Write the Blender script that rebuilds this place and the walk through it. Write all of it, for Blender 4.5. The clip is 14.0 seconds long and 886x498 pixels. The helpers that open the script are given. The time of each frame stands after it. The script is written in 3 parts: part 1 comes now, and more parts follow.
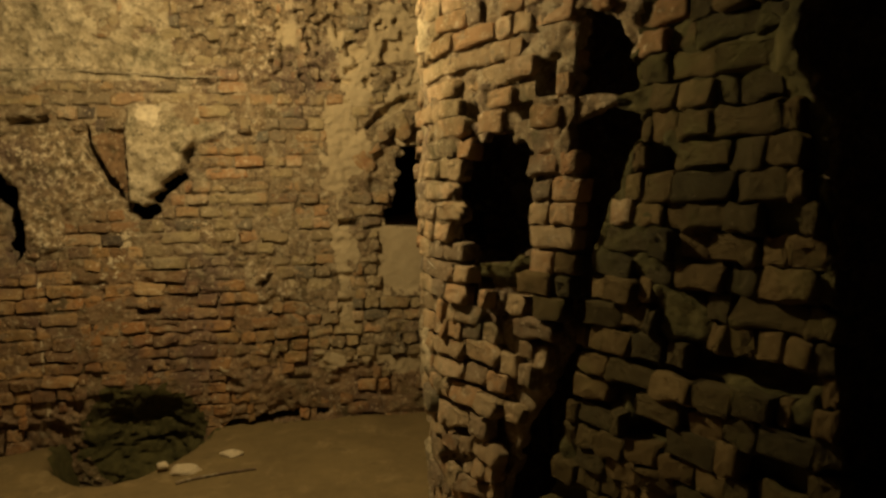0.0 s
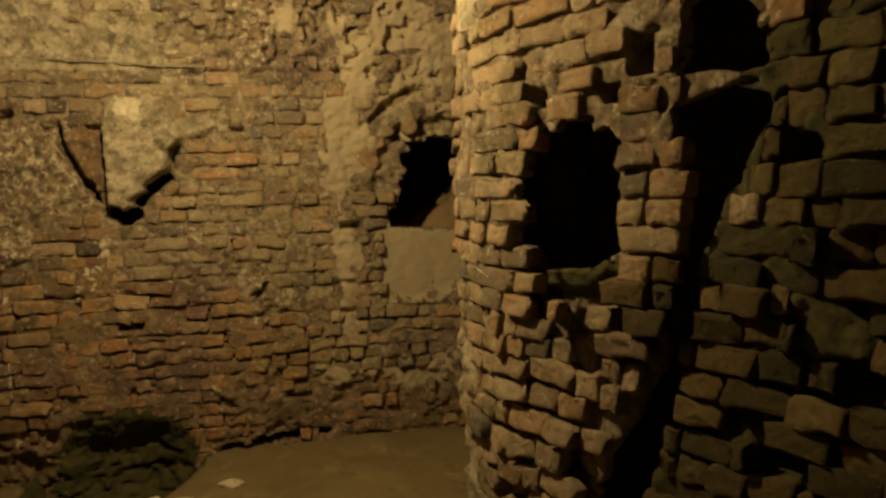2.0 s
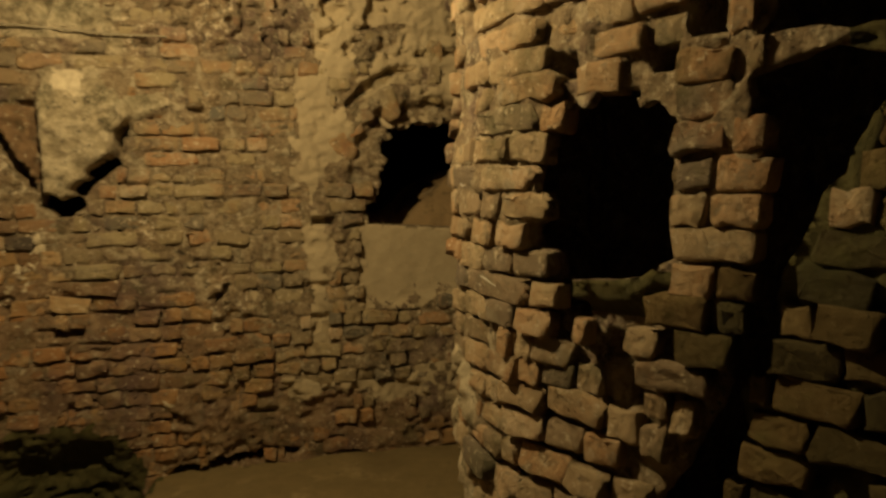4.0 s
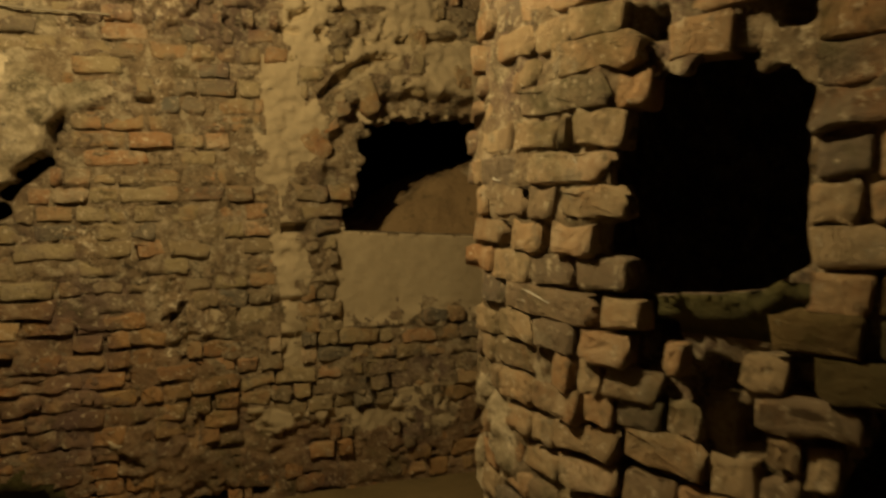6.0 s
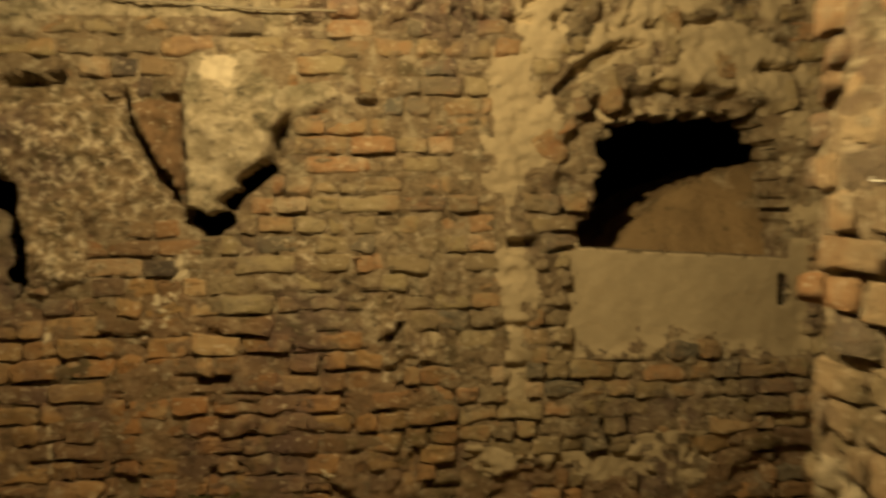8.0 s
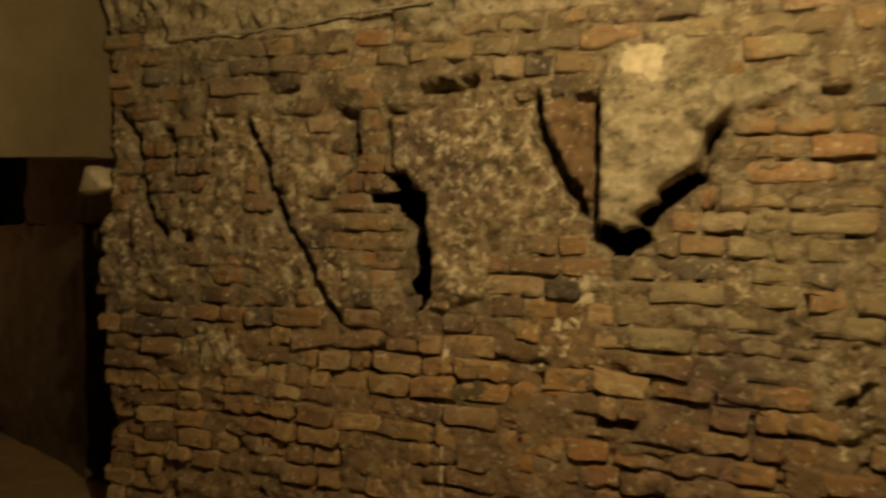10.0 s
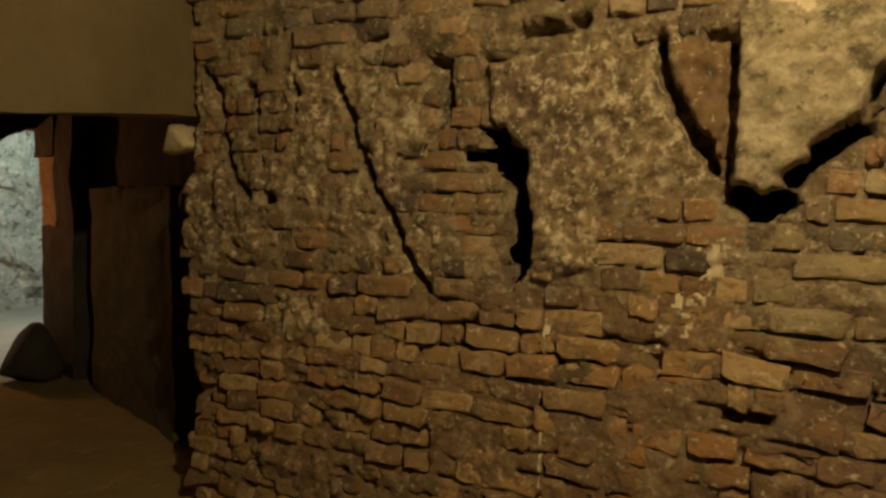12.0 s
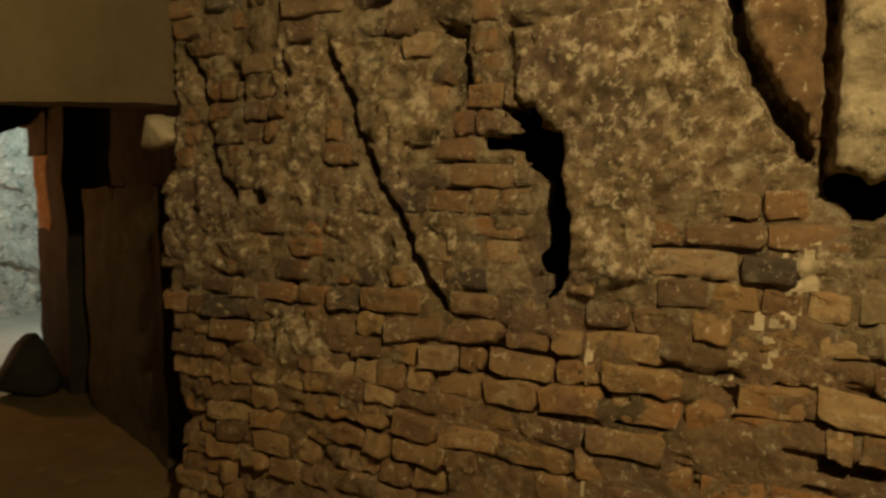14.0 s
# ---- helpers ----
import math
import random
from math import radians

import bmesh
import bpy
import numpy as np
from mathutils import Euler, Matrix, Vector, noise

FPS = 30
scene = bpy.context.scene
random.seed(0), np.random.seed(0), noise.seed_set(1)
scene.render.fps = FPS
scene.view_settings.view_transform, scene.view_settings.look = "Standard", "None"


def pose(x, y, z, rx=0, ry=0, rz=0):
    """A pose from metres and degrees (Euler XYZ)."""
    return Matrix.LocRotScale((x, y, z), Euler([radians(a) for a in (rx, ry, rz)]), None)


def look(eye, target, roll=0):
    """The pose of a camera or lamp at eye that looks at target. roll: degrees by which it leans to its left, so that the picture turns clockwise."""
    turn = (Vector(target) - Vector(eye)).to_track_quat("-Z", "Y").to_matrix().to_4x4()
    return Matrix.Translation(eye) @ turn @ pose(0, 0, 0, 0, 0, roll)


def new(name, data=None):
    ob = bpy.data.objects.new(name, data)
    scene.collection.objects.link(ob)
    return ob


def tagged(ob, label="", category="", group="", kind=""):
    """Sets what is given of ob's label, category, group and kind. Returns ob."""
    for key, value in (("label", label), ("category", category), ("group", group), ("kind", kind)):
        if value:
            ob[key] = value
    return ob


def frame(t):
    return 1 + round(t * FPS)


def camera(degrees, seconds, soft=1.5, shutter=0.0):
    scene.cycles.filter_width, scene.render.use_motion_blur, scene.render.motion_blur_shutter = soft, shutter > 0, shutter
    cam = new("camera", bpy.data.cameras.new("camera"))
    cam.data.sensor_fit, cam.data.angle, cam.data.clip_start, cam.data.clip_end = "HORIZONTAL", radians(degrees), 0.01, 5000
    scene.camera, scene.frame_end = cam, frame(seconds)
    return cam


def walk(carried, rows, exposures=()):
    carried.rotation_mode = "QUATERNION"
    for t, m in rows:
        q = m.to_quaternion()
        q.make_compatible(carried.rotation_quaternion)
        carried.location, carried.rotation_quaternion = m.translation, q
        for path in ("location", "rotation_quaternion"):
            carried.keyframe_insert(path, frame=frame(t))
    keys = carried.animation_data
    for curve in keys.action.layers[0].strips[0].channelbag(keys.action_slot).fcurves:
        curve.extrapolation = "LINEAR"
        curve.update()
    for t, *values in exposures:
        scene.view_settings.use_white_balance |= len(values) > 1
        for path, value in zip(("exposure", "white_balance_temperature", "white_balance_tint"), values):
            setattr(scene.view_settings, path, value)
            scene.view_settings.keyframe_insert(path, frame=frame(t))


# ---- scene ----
cam = camera(64.2, 14.0, soft=2.6, shutter=0.8)
PATH = [
    (0, (0.08, -0.013, 1.562), (0.394, 1.955, 1.386), -1.1),
    (0.5, (0.016, 0.096, 1.563), (0.363, 2.057, 1.371), -1.0),
    (1, (-0.069, 0.21, 1.572), (0.336, 2.159, 1.372), -1.6),
    (1.5, (-0.153, 0.306, 1.572), (0.292, 2.245, 1.369), -1.7),
    (2, (-0.169, 0.357, 1.561), (0.264, 2.301, 1.381), -1.8),
    (2.5, (-0.14, 0.461, 1.545), (0.269, 2.413, 1.399), -1.5),
    (3, (-0.093, 0.603, 1.553), (0.297, 2.559, 1.402), -1.1),
    (3.2, (-0.085, 0.63, 1.549), (0.307, 2.584, 1.385), -1.0),
    (5.3, (-0.294, 1.059, 1.522), (0.447, 2.906, 1.324), -1.0),
    (5.5, (-0.287, 1.095, 1.513), (0.449, 2.944, 1.318), -1.1),
    (6, (-0.254, 1.194, 1.507), (0.423, 3.069, 1.341), -1.1),
    (6.5, (-0.206, 1.31, 1.503), (0.362, 3.223, 1.371), -0.5),
    (7, (-0.221, 1.42, 1.491), (0.232, 3.364, 1.367), -0.2),
    (7.5, (-0.301, 1.541, 1.494), (0.047, 3.506, 1.362), -0.6),
    (8, (-0.358, 1.649, 1.499), (-0.182, 3.637, 1.379), -0.9),
    (8.5, (-0.468, 1.729, 1.551), (-0.489, 3.724, 1.412), -0.4),
    (9, (-0.507, 1.819, 1.551), (-0.843, 3.788, 1.451), 0.0),
    (9.2, (-0.568, 1.867, 1.534), (-0.996, 3.819, 1.466), 0.3),
    (11.3, (-0.781, 2.199, 1.482), (-1.735, 3.952, 1.356), 0.3),
    (11.5, (-0.814, 2.211, 1.48), (-1.752, 3.971, 1.333), 0.6),
    (12, (-0.843, 2.248, 1.458), (-1.781, 4.008, 1.306), 1.2),
    (12.5, (-0.865, 2.326, 1.455), (-1.83, 4.072, 1.307), 1.1),
    (13, (-0.88, 2.487, 1.449), (-1.935, 4.181, 1.307), 0.5),
    (13.5, (-0.932, 2.565, 1.448), (-1.987, 4.257, 1.293), 0.6),
    (14, (-1.015, 2.621, 1.469), (-2.016, 4.343, 1.295), 0.2),
]
walk(cam, [(t, look(eye, target, roll)) for t, eye, target, roll in PATH],
     [(0, -0.33), (3, -0.3), (5.5, -0.47), (6.5, -0.45), (7.5, -0.33), (8, 0.12), (9.2, -0.05), (11.3, -0.02), (14, 0.0)])

# ---- light ----
world = bpy.data.worlds.new("cellar_dark")
world.use_nodes = True
world.node_tree.nodes["Background"].inputs[0].default_value = (0.0, 0.0, 0.0, 1)
scene.world = world


def point_light(name, place, watts, colour, size):
    data = bpy.data.lights.new(name, "POINT")
    data.energy, data.color, data.shadow_soft_size = watts, colour, size
    ob = new(name, data)
    ob.location = place
    return ob


point_light("room_bulb", (-0.54, 2.71, 2.52), 144, (1.0, 0.725, 0.325), 0.035)
point_light("chamber_light", (-6.60, 6.35, 1.95), 85, (0.80, 1.0, 0.86), 0.10)
point_light("orange_light", (-6.85, 5.10, 1.45), 32, (1.0, 0.36, 0.08), 0.05)


# ---- materials ----
def material(name, colours, scale=6.0, detail=8.0, rough=0.9, bump=0.4, bump_scale=60.0, vary=None, stains=()):
    """colours: stops (position, rgb) over noise; vary: 'object' or 'island' shifts the stops; stains: (scale, from, to, rgb, amount)."""
    m = bpy.data.materials.new(name)
    m.use_nodes = True
    nt = m.node_tree
    n, l = nt.nodes, nt.links
    bsdf = n["Principled BSDF"]
    bsdf.inputs["Roughness"].default_value = rough
    bsdf.inputs["Specular IOR Level"].default_value = 0.3
    geo = n.new("ShaderNodeNewGeometry")
    nz = n.new("ShaderNodeTexNoise")
    nz.inputs["Scale"].default_value, nz.inputs["Detail"].default_value, nz.inputs["Roughness"].default_value = scale, detail, 0.78
    l.new(geo.outputs["Position"], nz.inputs["Vector"])
    fac = nz.outputs[0]
    if vary:
        if vary == "object":
            rnd = n.new("ShaderNodeObjectInfo").outputs["Random"]
        else:
            rnd = geo.outputs["Random Per Island"]
        mix = n.new("ShaderNodeMath")
        mix.operation = "MULTIPLY_ADD"
        l.new(rnd, mix.inputs[0])
        mix.inputs[1].default_value = 0.95
        sub = n.new("ShaderNodeMath")
        sub.operation = "MULTIPLY_ADD"
        l.new(fac, sub.inputs[0])
        sub.inputs[1].default_value, sub.inputs[2].default_value = 0.5, -0.22
        l.new(sub.outputs[0], mix.inputs[2])
        fac = mix.outputs[0]
    ramp = n.new("ShaderNodeValToRGB")
    e = ramp.color_ramp.elements
    while len(e) < len(colours):
        e.new(0.5)
    for el, (p, c) in zip(e, colours):
        el.position, el.color = p, (*c, 1)
    l.new(fac, ramp.inputs[0])
    col = ramp.outputs[0]
    for sc, lo, hi, rgb, amount in stains:
        sn = n.new("ShaderNodeTexNoise")
        sn.inputs["Scale"].default_value, sn.inputs["Detail"].default_value, sn.inputs["Roughness"].default_value = sc, 7, 0.7
        l.new(geo.outputs["Position"], sn.inputs["Vector"])
        mr = n.new("ShaderNodeMapRange")
        mr.inputs[1].default_value, mr.inputs[2].default_value, mr.inputs[4].default_value = lo, hi, amount
        l.new(sn.outputs[0], mr.inputs[0])
        mx = n.new("ShaderNodeMix")
        mx.data_type = "RGBA"
        l.new(mr.outputs[0], mx.inputs[0])
        l.new(col, mx.inputs[6])
        mx.inputs[7].default_value = (*rgb, 1)
        col = mx.outputs[2]
    l.new(col, bsdf.inputs["Base Color"])
    bn = n.new("ShaderNodeTexNoise")
    bn.inputs["Scale"].default_value, bn.inputs["Detail"].default_value, bn.inputs["Roughness"].default_value = bump_scale * 0.6, 10, 0.75
    l.new(geo.outputs["Position"], bn.inputs["Vector"])
    bp = n.new("ShaderNodeBump")
    bp.inputs["Strength"].default_value, bp.inputs["Distance"].default_value = bump, 0.035
    l.new(bn.outputs[0], bp.inputs["Height"])
    l.new(bp.outputs[0], bsdf.inputs["Normal"])
    return m


BRICK_STOPS = [(0.0, (0.10, 0.09, 0.08)), (0.22, (0.20, 0.14, 0.10)), (0.45, (0.29, 0.19, 0.11)), (0.62, (0.36, 0.265, 0.16)), (0.82, (0.39, 0.225, 0.115)), (1.0, (0.52, 0.41, 0.27))]
TAWNY = (1.4, 0.52, 0.62, (0.44, 0.215, 0.09), 0.75)
PLUM = (1.9, 0.52, 0.64, (0.17, 0.112, 0.108), 0.65)
PALE = (5.5, 0.57, 0.68, (0.56, 0.46, 0.32), 0.7)
LIME = (9.0, 0.56, 0.70, (0.50, 0.43, 0.32), 0.8)
SOOT = (3.5, 0.55, 0.72, (0.09, 0.085, 0.065), 0.6)
MOSS = (2.6, 0.52, 0.68, (0.10, 0.105, 0.045), 0.7)
CRUST = (15.0, 0.53, 0.61, (0.64, 0.56, 0.41), 0.6)
GRIME = (10.0, 0.53, 0.63, (0.11, 0.09, 0.05), 0.7)
FILM = (7.0, 0.54, 0.66, (0.56, 0.47, 0.33), 0.45)
SPECK = (18.0, 0.56, 0.63, (0.10, 0.08, 0.05), 0.5)
FLECK = (40.0, 0.575, 0.635, (0.72, 0.62, 0.46), 0.75)
PIT = (22.0, 0.43, 0.35, (0.06, 0.05, 0.04), 0.7)
mat_brick = material("worn_brick", BRICK_STOPS, 14, vary="object", stains=(TAWNY, PLUM, SOOT, FILM, LIME, SPECK, FLECK), bump=0.8, bump_scale=55)
FIELD_STOPS = [(0.0, (0.20, 0.185, 0.15)), (0.2, (0.29, 0.23, 0.155)), (0.42, (0.37, 0.29, 0.17)), (0.58, (0.46, 0.375, 0.235)), (0.72, (0.41, 0.335, 0.195)), (0.88, (0.47, 0.285, 0.155)), (1.0, (0.62, 0.515, 0.36))]
mat_brick_stuff = material("worn_brick_field", FIELD_STOPS, 14, vary="island", stains=(TAWNY, PLUM, SOOT, FILM, LIME, SPECK, FLECK), bump=0.8, bump_scale=55)
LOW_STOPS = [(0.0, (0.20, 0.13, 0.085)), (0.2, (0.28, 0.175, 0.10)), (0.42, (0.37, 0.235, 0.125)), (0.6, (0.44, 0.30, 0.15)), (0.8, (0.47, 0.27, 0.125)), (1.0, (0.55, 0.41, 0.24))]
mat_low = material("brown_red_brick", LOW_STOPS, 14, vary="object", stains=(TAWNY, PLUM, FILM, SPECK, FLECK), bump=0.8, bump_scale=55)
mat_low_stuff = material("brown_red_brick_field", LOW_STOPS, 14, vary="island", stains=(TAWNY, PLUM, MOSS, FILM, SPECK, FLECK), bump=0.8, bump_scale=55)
# Olive mossy brick, its colour darkened for the pier end's weaker light.
mat_dim_end = material("dimmed_mossy_brick", [(0.0, (0.05, 0.044, 0.02)), (0.4, (0.10, 0.077, 0.032)), (0.75, (0.145, 0.10, 0.042)), (1.0, (0.23, 0.17, 0.08))], 16, vary="object", stains=((3.0, 0.50, 0.66, (0.12, 0.12, 0.04), 0.75), (45.0, 0.62, 0.70, (0.34, 0.29, 0.19), 0.5)), bump=0.8, bump_scale=55)
PIER_STOPS = [(0.0, (0.20, 0.17, 0.135)), (0.22, (0.33, 0.25, 0.17)), (0.45, (0.46, 0.34, 0.21)), (0.62, (0.54, 0.42, 0.27)), (0.82, (0.52, 0.32, 0.17)), (1.0, (0.66, 0.53, 0.37))]
mat_stone = material("pier_brick", PIER_STOPS, 14, vary="object", stains=(TAWNY, MOSS, PALE, SPECK, LIME, FLECK), bump=0.95, bump_scale=55)
mat_mortar = material("old_mortar", [(0.30, (0.17, 0.12, 0.075)), (0.5, (0.33, 0.25, 0.16)), (0.66, (0.58, 0.48, 0.34))], 11, stains=(PLUM, SOOT, PALE, GRIME, CRUST, PIT, FLECK), bump=0.95, bump_scale=45)
mat_mortar_low = material("brown_mortar", [(0.30, (0.17, 0.11, 0.07)), (0.5, (0.32, 0.215, 0.13)), (0.66, (0.50, 0.37, 0.24))], 11, stains=(PLUM, MOSS, SPECK, LIME, FLECK), bump=0.95, bump_scale=45)
mat_plaster = material("lime_plaster", [(0.28, (0.23, 0.19, 0.125)), (0.5, (0.50, 0.42, 0.29)), (0.66, (0.80, 0.71, 0.54))], 12, stains=((5.0, 0.52, 0.66, (0.20, 0.19, 0.12), 0.65), GRIME, CRUST, PIT, FLECK), bump=0.9, bump_scale=40)
mat_coat = material("stained_plaster", [(0.32, (0.15, 0.105, 0.065)), (0.5, (0.36, 0.265, 0.165)), (0.64, (0.66, 0.54, 0.37))], 18, stains=((4.0, 0.54, 0.68, (0.13, 0.115, 0.06), 0.7), PLUM, GRIME, CRUST, PIT, (30.0, 0.535, 0.595, (0.78, 0.68, 0.52), 0.85)), bump=0.9, bump_scale=45)
mat_render = material("grey_render", [(0.3, (0.35, 0.285, 0.19)), (0.7, (0.50, 0.42, 0.29))], 3, stains=((1.8, 0.55, 0.7, (0.20, 0.165, 0.11), 0.5),), bump=0.25, bump_scale=35)
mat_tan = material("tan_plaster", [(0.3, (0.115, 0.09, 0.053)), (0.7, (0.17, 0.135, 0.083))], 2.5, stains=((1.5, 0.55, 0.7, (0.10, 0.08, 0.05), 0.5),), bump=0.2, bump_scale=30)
mat_arm = material("brown_stone", [(0.3, (0.17, 0.105, 0.06)), (0.55, (0.32, 0.205, 0.115)), (0.75, (0.45, 0.33, 0.20))], 9, stains=(GRIME, LIME, FLECK), bump=0.8, bump_scale=45)
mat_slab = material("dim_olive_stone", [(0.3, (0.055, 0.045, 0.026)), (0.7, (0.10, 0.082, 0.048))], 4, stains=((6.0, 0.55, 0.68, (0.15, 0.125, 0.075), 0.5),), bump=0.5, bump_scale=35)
mat_heap = material("brown_rubble_earth", [(0.3, (0.24, 0.165, 0.09)), (0.7, (0.40, 0.28, 0.15))], 6, stains=((3.0, 0.55, 0.68, (0.15, 0.10, 0.055), 0.5), GRIME, PALE), bump=0.7, bump_scale=45)
mat_moss = material("mossy_rubble", [(0.3, (0.05, 0.052, 0.022)), (0.7, (0.17, 0.15, 0.06))], 9, stains=(), bump=0.9, bump_scale=40)
mat_earth = material("trodden_earth", [(0.3, (0.16, 0.12, 0.06)), (0.7, (0.27, 0.205, 0.10))], 2.2, stains=((6.0, 0.55, 0.7, (0.36, 0.28, 0.155), 0.7), (14.0, 0.6, 0.7, (0.10, 0.075, 0.045), 0.6)), bump=0.5, bump_scale=50)
mat_rock = material("rough_white_rock", [(0.25, (0.16, 0.17, 0.155)), (0.5, (0.42, 0.43, 0.40)), (0.8, (0.66, 0.66, 0.62))], 6, stains=((9.0, 0.55, 0.62, (0.10, 0.105, 0.09), 0.8), (24.0, 0.57, 0.62, (0.06, 0.065, 0.05), 0.9), (14.0, 0.56, 0.62, (0.78, 0.78, 0.72), 0.6)), bump=1.0, bump_scale=24)
mat_concrete = material("pale_concrete", [(0.3, (0.24, 0.25, 0.235)), (0.7, (0.34, 0.35, 0.325))], 2, stains=(), bump=0.15, bump_scale=30)
# Near-black: shade put into the colour of passage stone and unseen closing walls.
mat_shade_dark = material("shade_dark_stone", [(0.3, (0.025, 0.024, 0.021)), (0.7, (0.06, 0.056, 0.046))], 5, stains=(), bump=0.6, bump_scale=30)
mat_pale = material("pale_stone", [(0.3, (0.52, 0.43, 0.30)), (0.7, (0.80, 0.71, 0.54))], 12, stains=((9.0, 0.55, 0.68, (0.26, 0.2, 0.12), 0.6),), bump=0.6, bump_scale=50)
mat_chalk = material("white_chalk", [(0.3, (0.62, 0.60, 0.54)), (0.7, (0.80, 0.78, 0.72))], 30, stains=(), bump=0.3)
mat_cable = material("dusty_cable", [(0.3, (0.22, 0.19, 0.14)), (0.7, (0.42, 0.37, 0.28))], 20, stains=(), bump=0.1)


# ---- tools ----
def hashed(i, j, seed):
    v = np.sin(i * 127.1 + j * 311.7 + seed * 74.7) * 43758.5453
    return v - np.floor(v)


def vnoise(x, y, seed=0):
    x, y = np.asarray(x, float), np.asarray(y, float)
    i, j = np.floor(x), np.floor(y)
    a, b = x - i, y - j
    a, b = a * a * (3 - 2 * a), b * b * (3 - 2 * b)
    return (hashed(i, j, seed) * (1 - a) + hashed(i + 1, j, seed) * a) * (1 - b) + (hashed(i, j + 1, seed) * (1 - a) + hashed(i + 1, j + 1, seed) * a) * b


def fnoise(x, y, scale, seed=0, octaves=4):
    """Fractal noise about 0, within about -0.5 to 0.5."""
    t, amp, tot = 0, 1.0, 0.0
    for k in range(octaves):
        t = t + amp * (vnoise(np.asarray(x) * scale * 2 ** k, np.asarray(y) * scale * 2 ** k, seed + k) - 0.5)
        tot += amp
        amp *= 0.55
    return t / tot * 1.5


def step(a, b, x):
    t = np.clip((x - a) / (b - a), 0, 1)
    return t * t * (3 - 2 * t)


def line_dist(u, v, pts, closed=False):
    d = np.full(np.shape(u), 9.0)
    ends = list(zip(pts, pts[1:] + pts[:1])) if closed else list(zip(pts, pts[1:]))
    for (ax, ay), (bx, by) in ends:
        ex, ey = bx - ax, by - ay
        t = np.clip(((u - ax) * ex + (v - ay) * ey) / (ex * ex + ey * ey + 1e-12), 0, 1)
        d = np.minimum(d, np.hypot(u - ax - t * ex, v - ay - t * ey))
    return d


def poly_dist(u, v, pts):
    """Distance to a polygon's outline, negative inside."""
    inside = np.zeros(np.shape(u), bool)
    for (ax, ay), (bx, by) in zip(pts, pts[1:] + pts[:1]):
        if ay == by:
            continue
        cross = ((ay > v) != (by > v)) & (u < (bx - ax) * (v - ay) / (by - ay) + ax)
        inside ^= cross
    d = line_dist(u, v, pts, True)
    return np.where(inside, -d, d)


def mesh_object(name, verts, faces, mats, slots=None, parent=None, smooth=True):
    me = bpy.data.meshes.new(name)
    me.from_pydata([tuple(map(float, p)) for p in verts], [], faces)
    for m in mats:
        me.materials.append(m)
    me.polygons.foreach_set("use_smooth", [smooth] * len(me.polygons))
    if slots is not None:
        me.polygons.foreach_set("material_index", slots)
    me.update()
    ob = new(name, me)
    ob.parent = parent
    return ob


def part(name, bm, mat, parent, label=""):
    me = bpy.data.meshes.new(name)
    bm.to_mesh(me)
    bm.free()
    me.materials.append(mat)
    me.polygons.foreach_set("use_smooth", [True] * len(me.polygons))
    ob = new(name, me)
    ob.parent = parent
    return tagged(ob, label)


def slab(name, lo, hi, mat, rough=0.0, cut=0.12, turn=0.0, origin=(0, 0, 0), seed=1):
    """A block with thickness, cut finely and roughened."""
    bm = bmesh.new()
    bmesh.ops.create_cube(bm, size=1)
    size = [b - a for a, b in zip(lo, hi)]
    bmesh.ops.transform(bm, verts=bm.verts, matrix=Matrix.Translation([(a + b) / 2 for a, b in zip(lo, hi)]) @ Matrix.Diagonal((*size, 1)))
    if rough:
        for axis in range(3):
            n = min(110, int(size[axis] / cut))
            for k in range(1, n):
                co = [0, 0, 0]
                co[axis] = lo[axis] + size[axis] * k / n
                no = [0, 0, 0]
                no[axis] = 1
                bmesh.ops.bisect_plane(bm, geom=bm.verts[:] + bm.edges[:] + bm.faces[:], plane_co=co, plane_no=no)
        for w in bm.verts:
            w.co += noise.noise_vector(w.co * 2.3 + Vector((seed, 0, 0))) * rough + noise.noise_vector(w.co * 9 + Vector((0, seed, 0))) * rough * 0.5
    me = bpy.data.meshes.new(name)
    bm.to_mesh(me)
    bm.free()
    me.materials.append(mat)
    ob = new(name, me)
    ob.matrix_world = pose(*origin, 0, 0, turn)
    return tagged(ob, kind="structure")


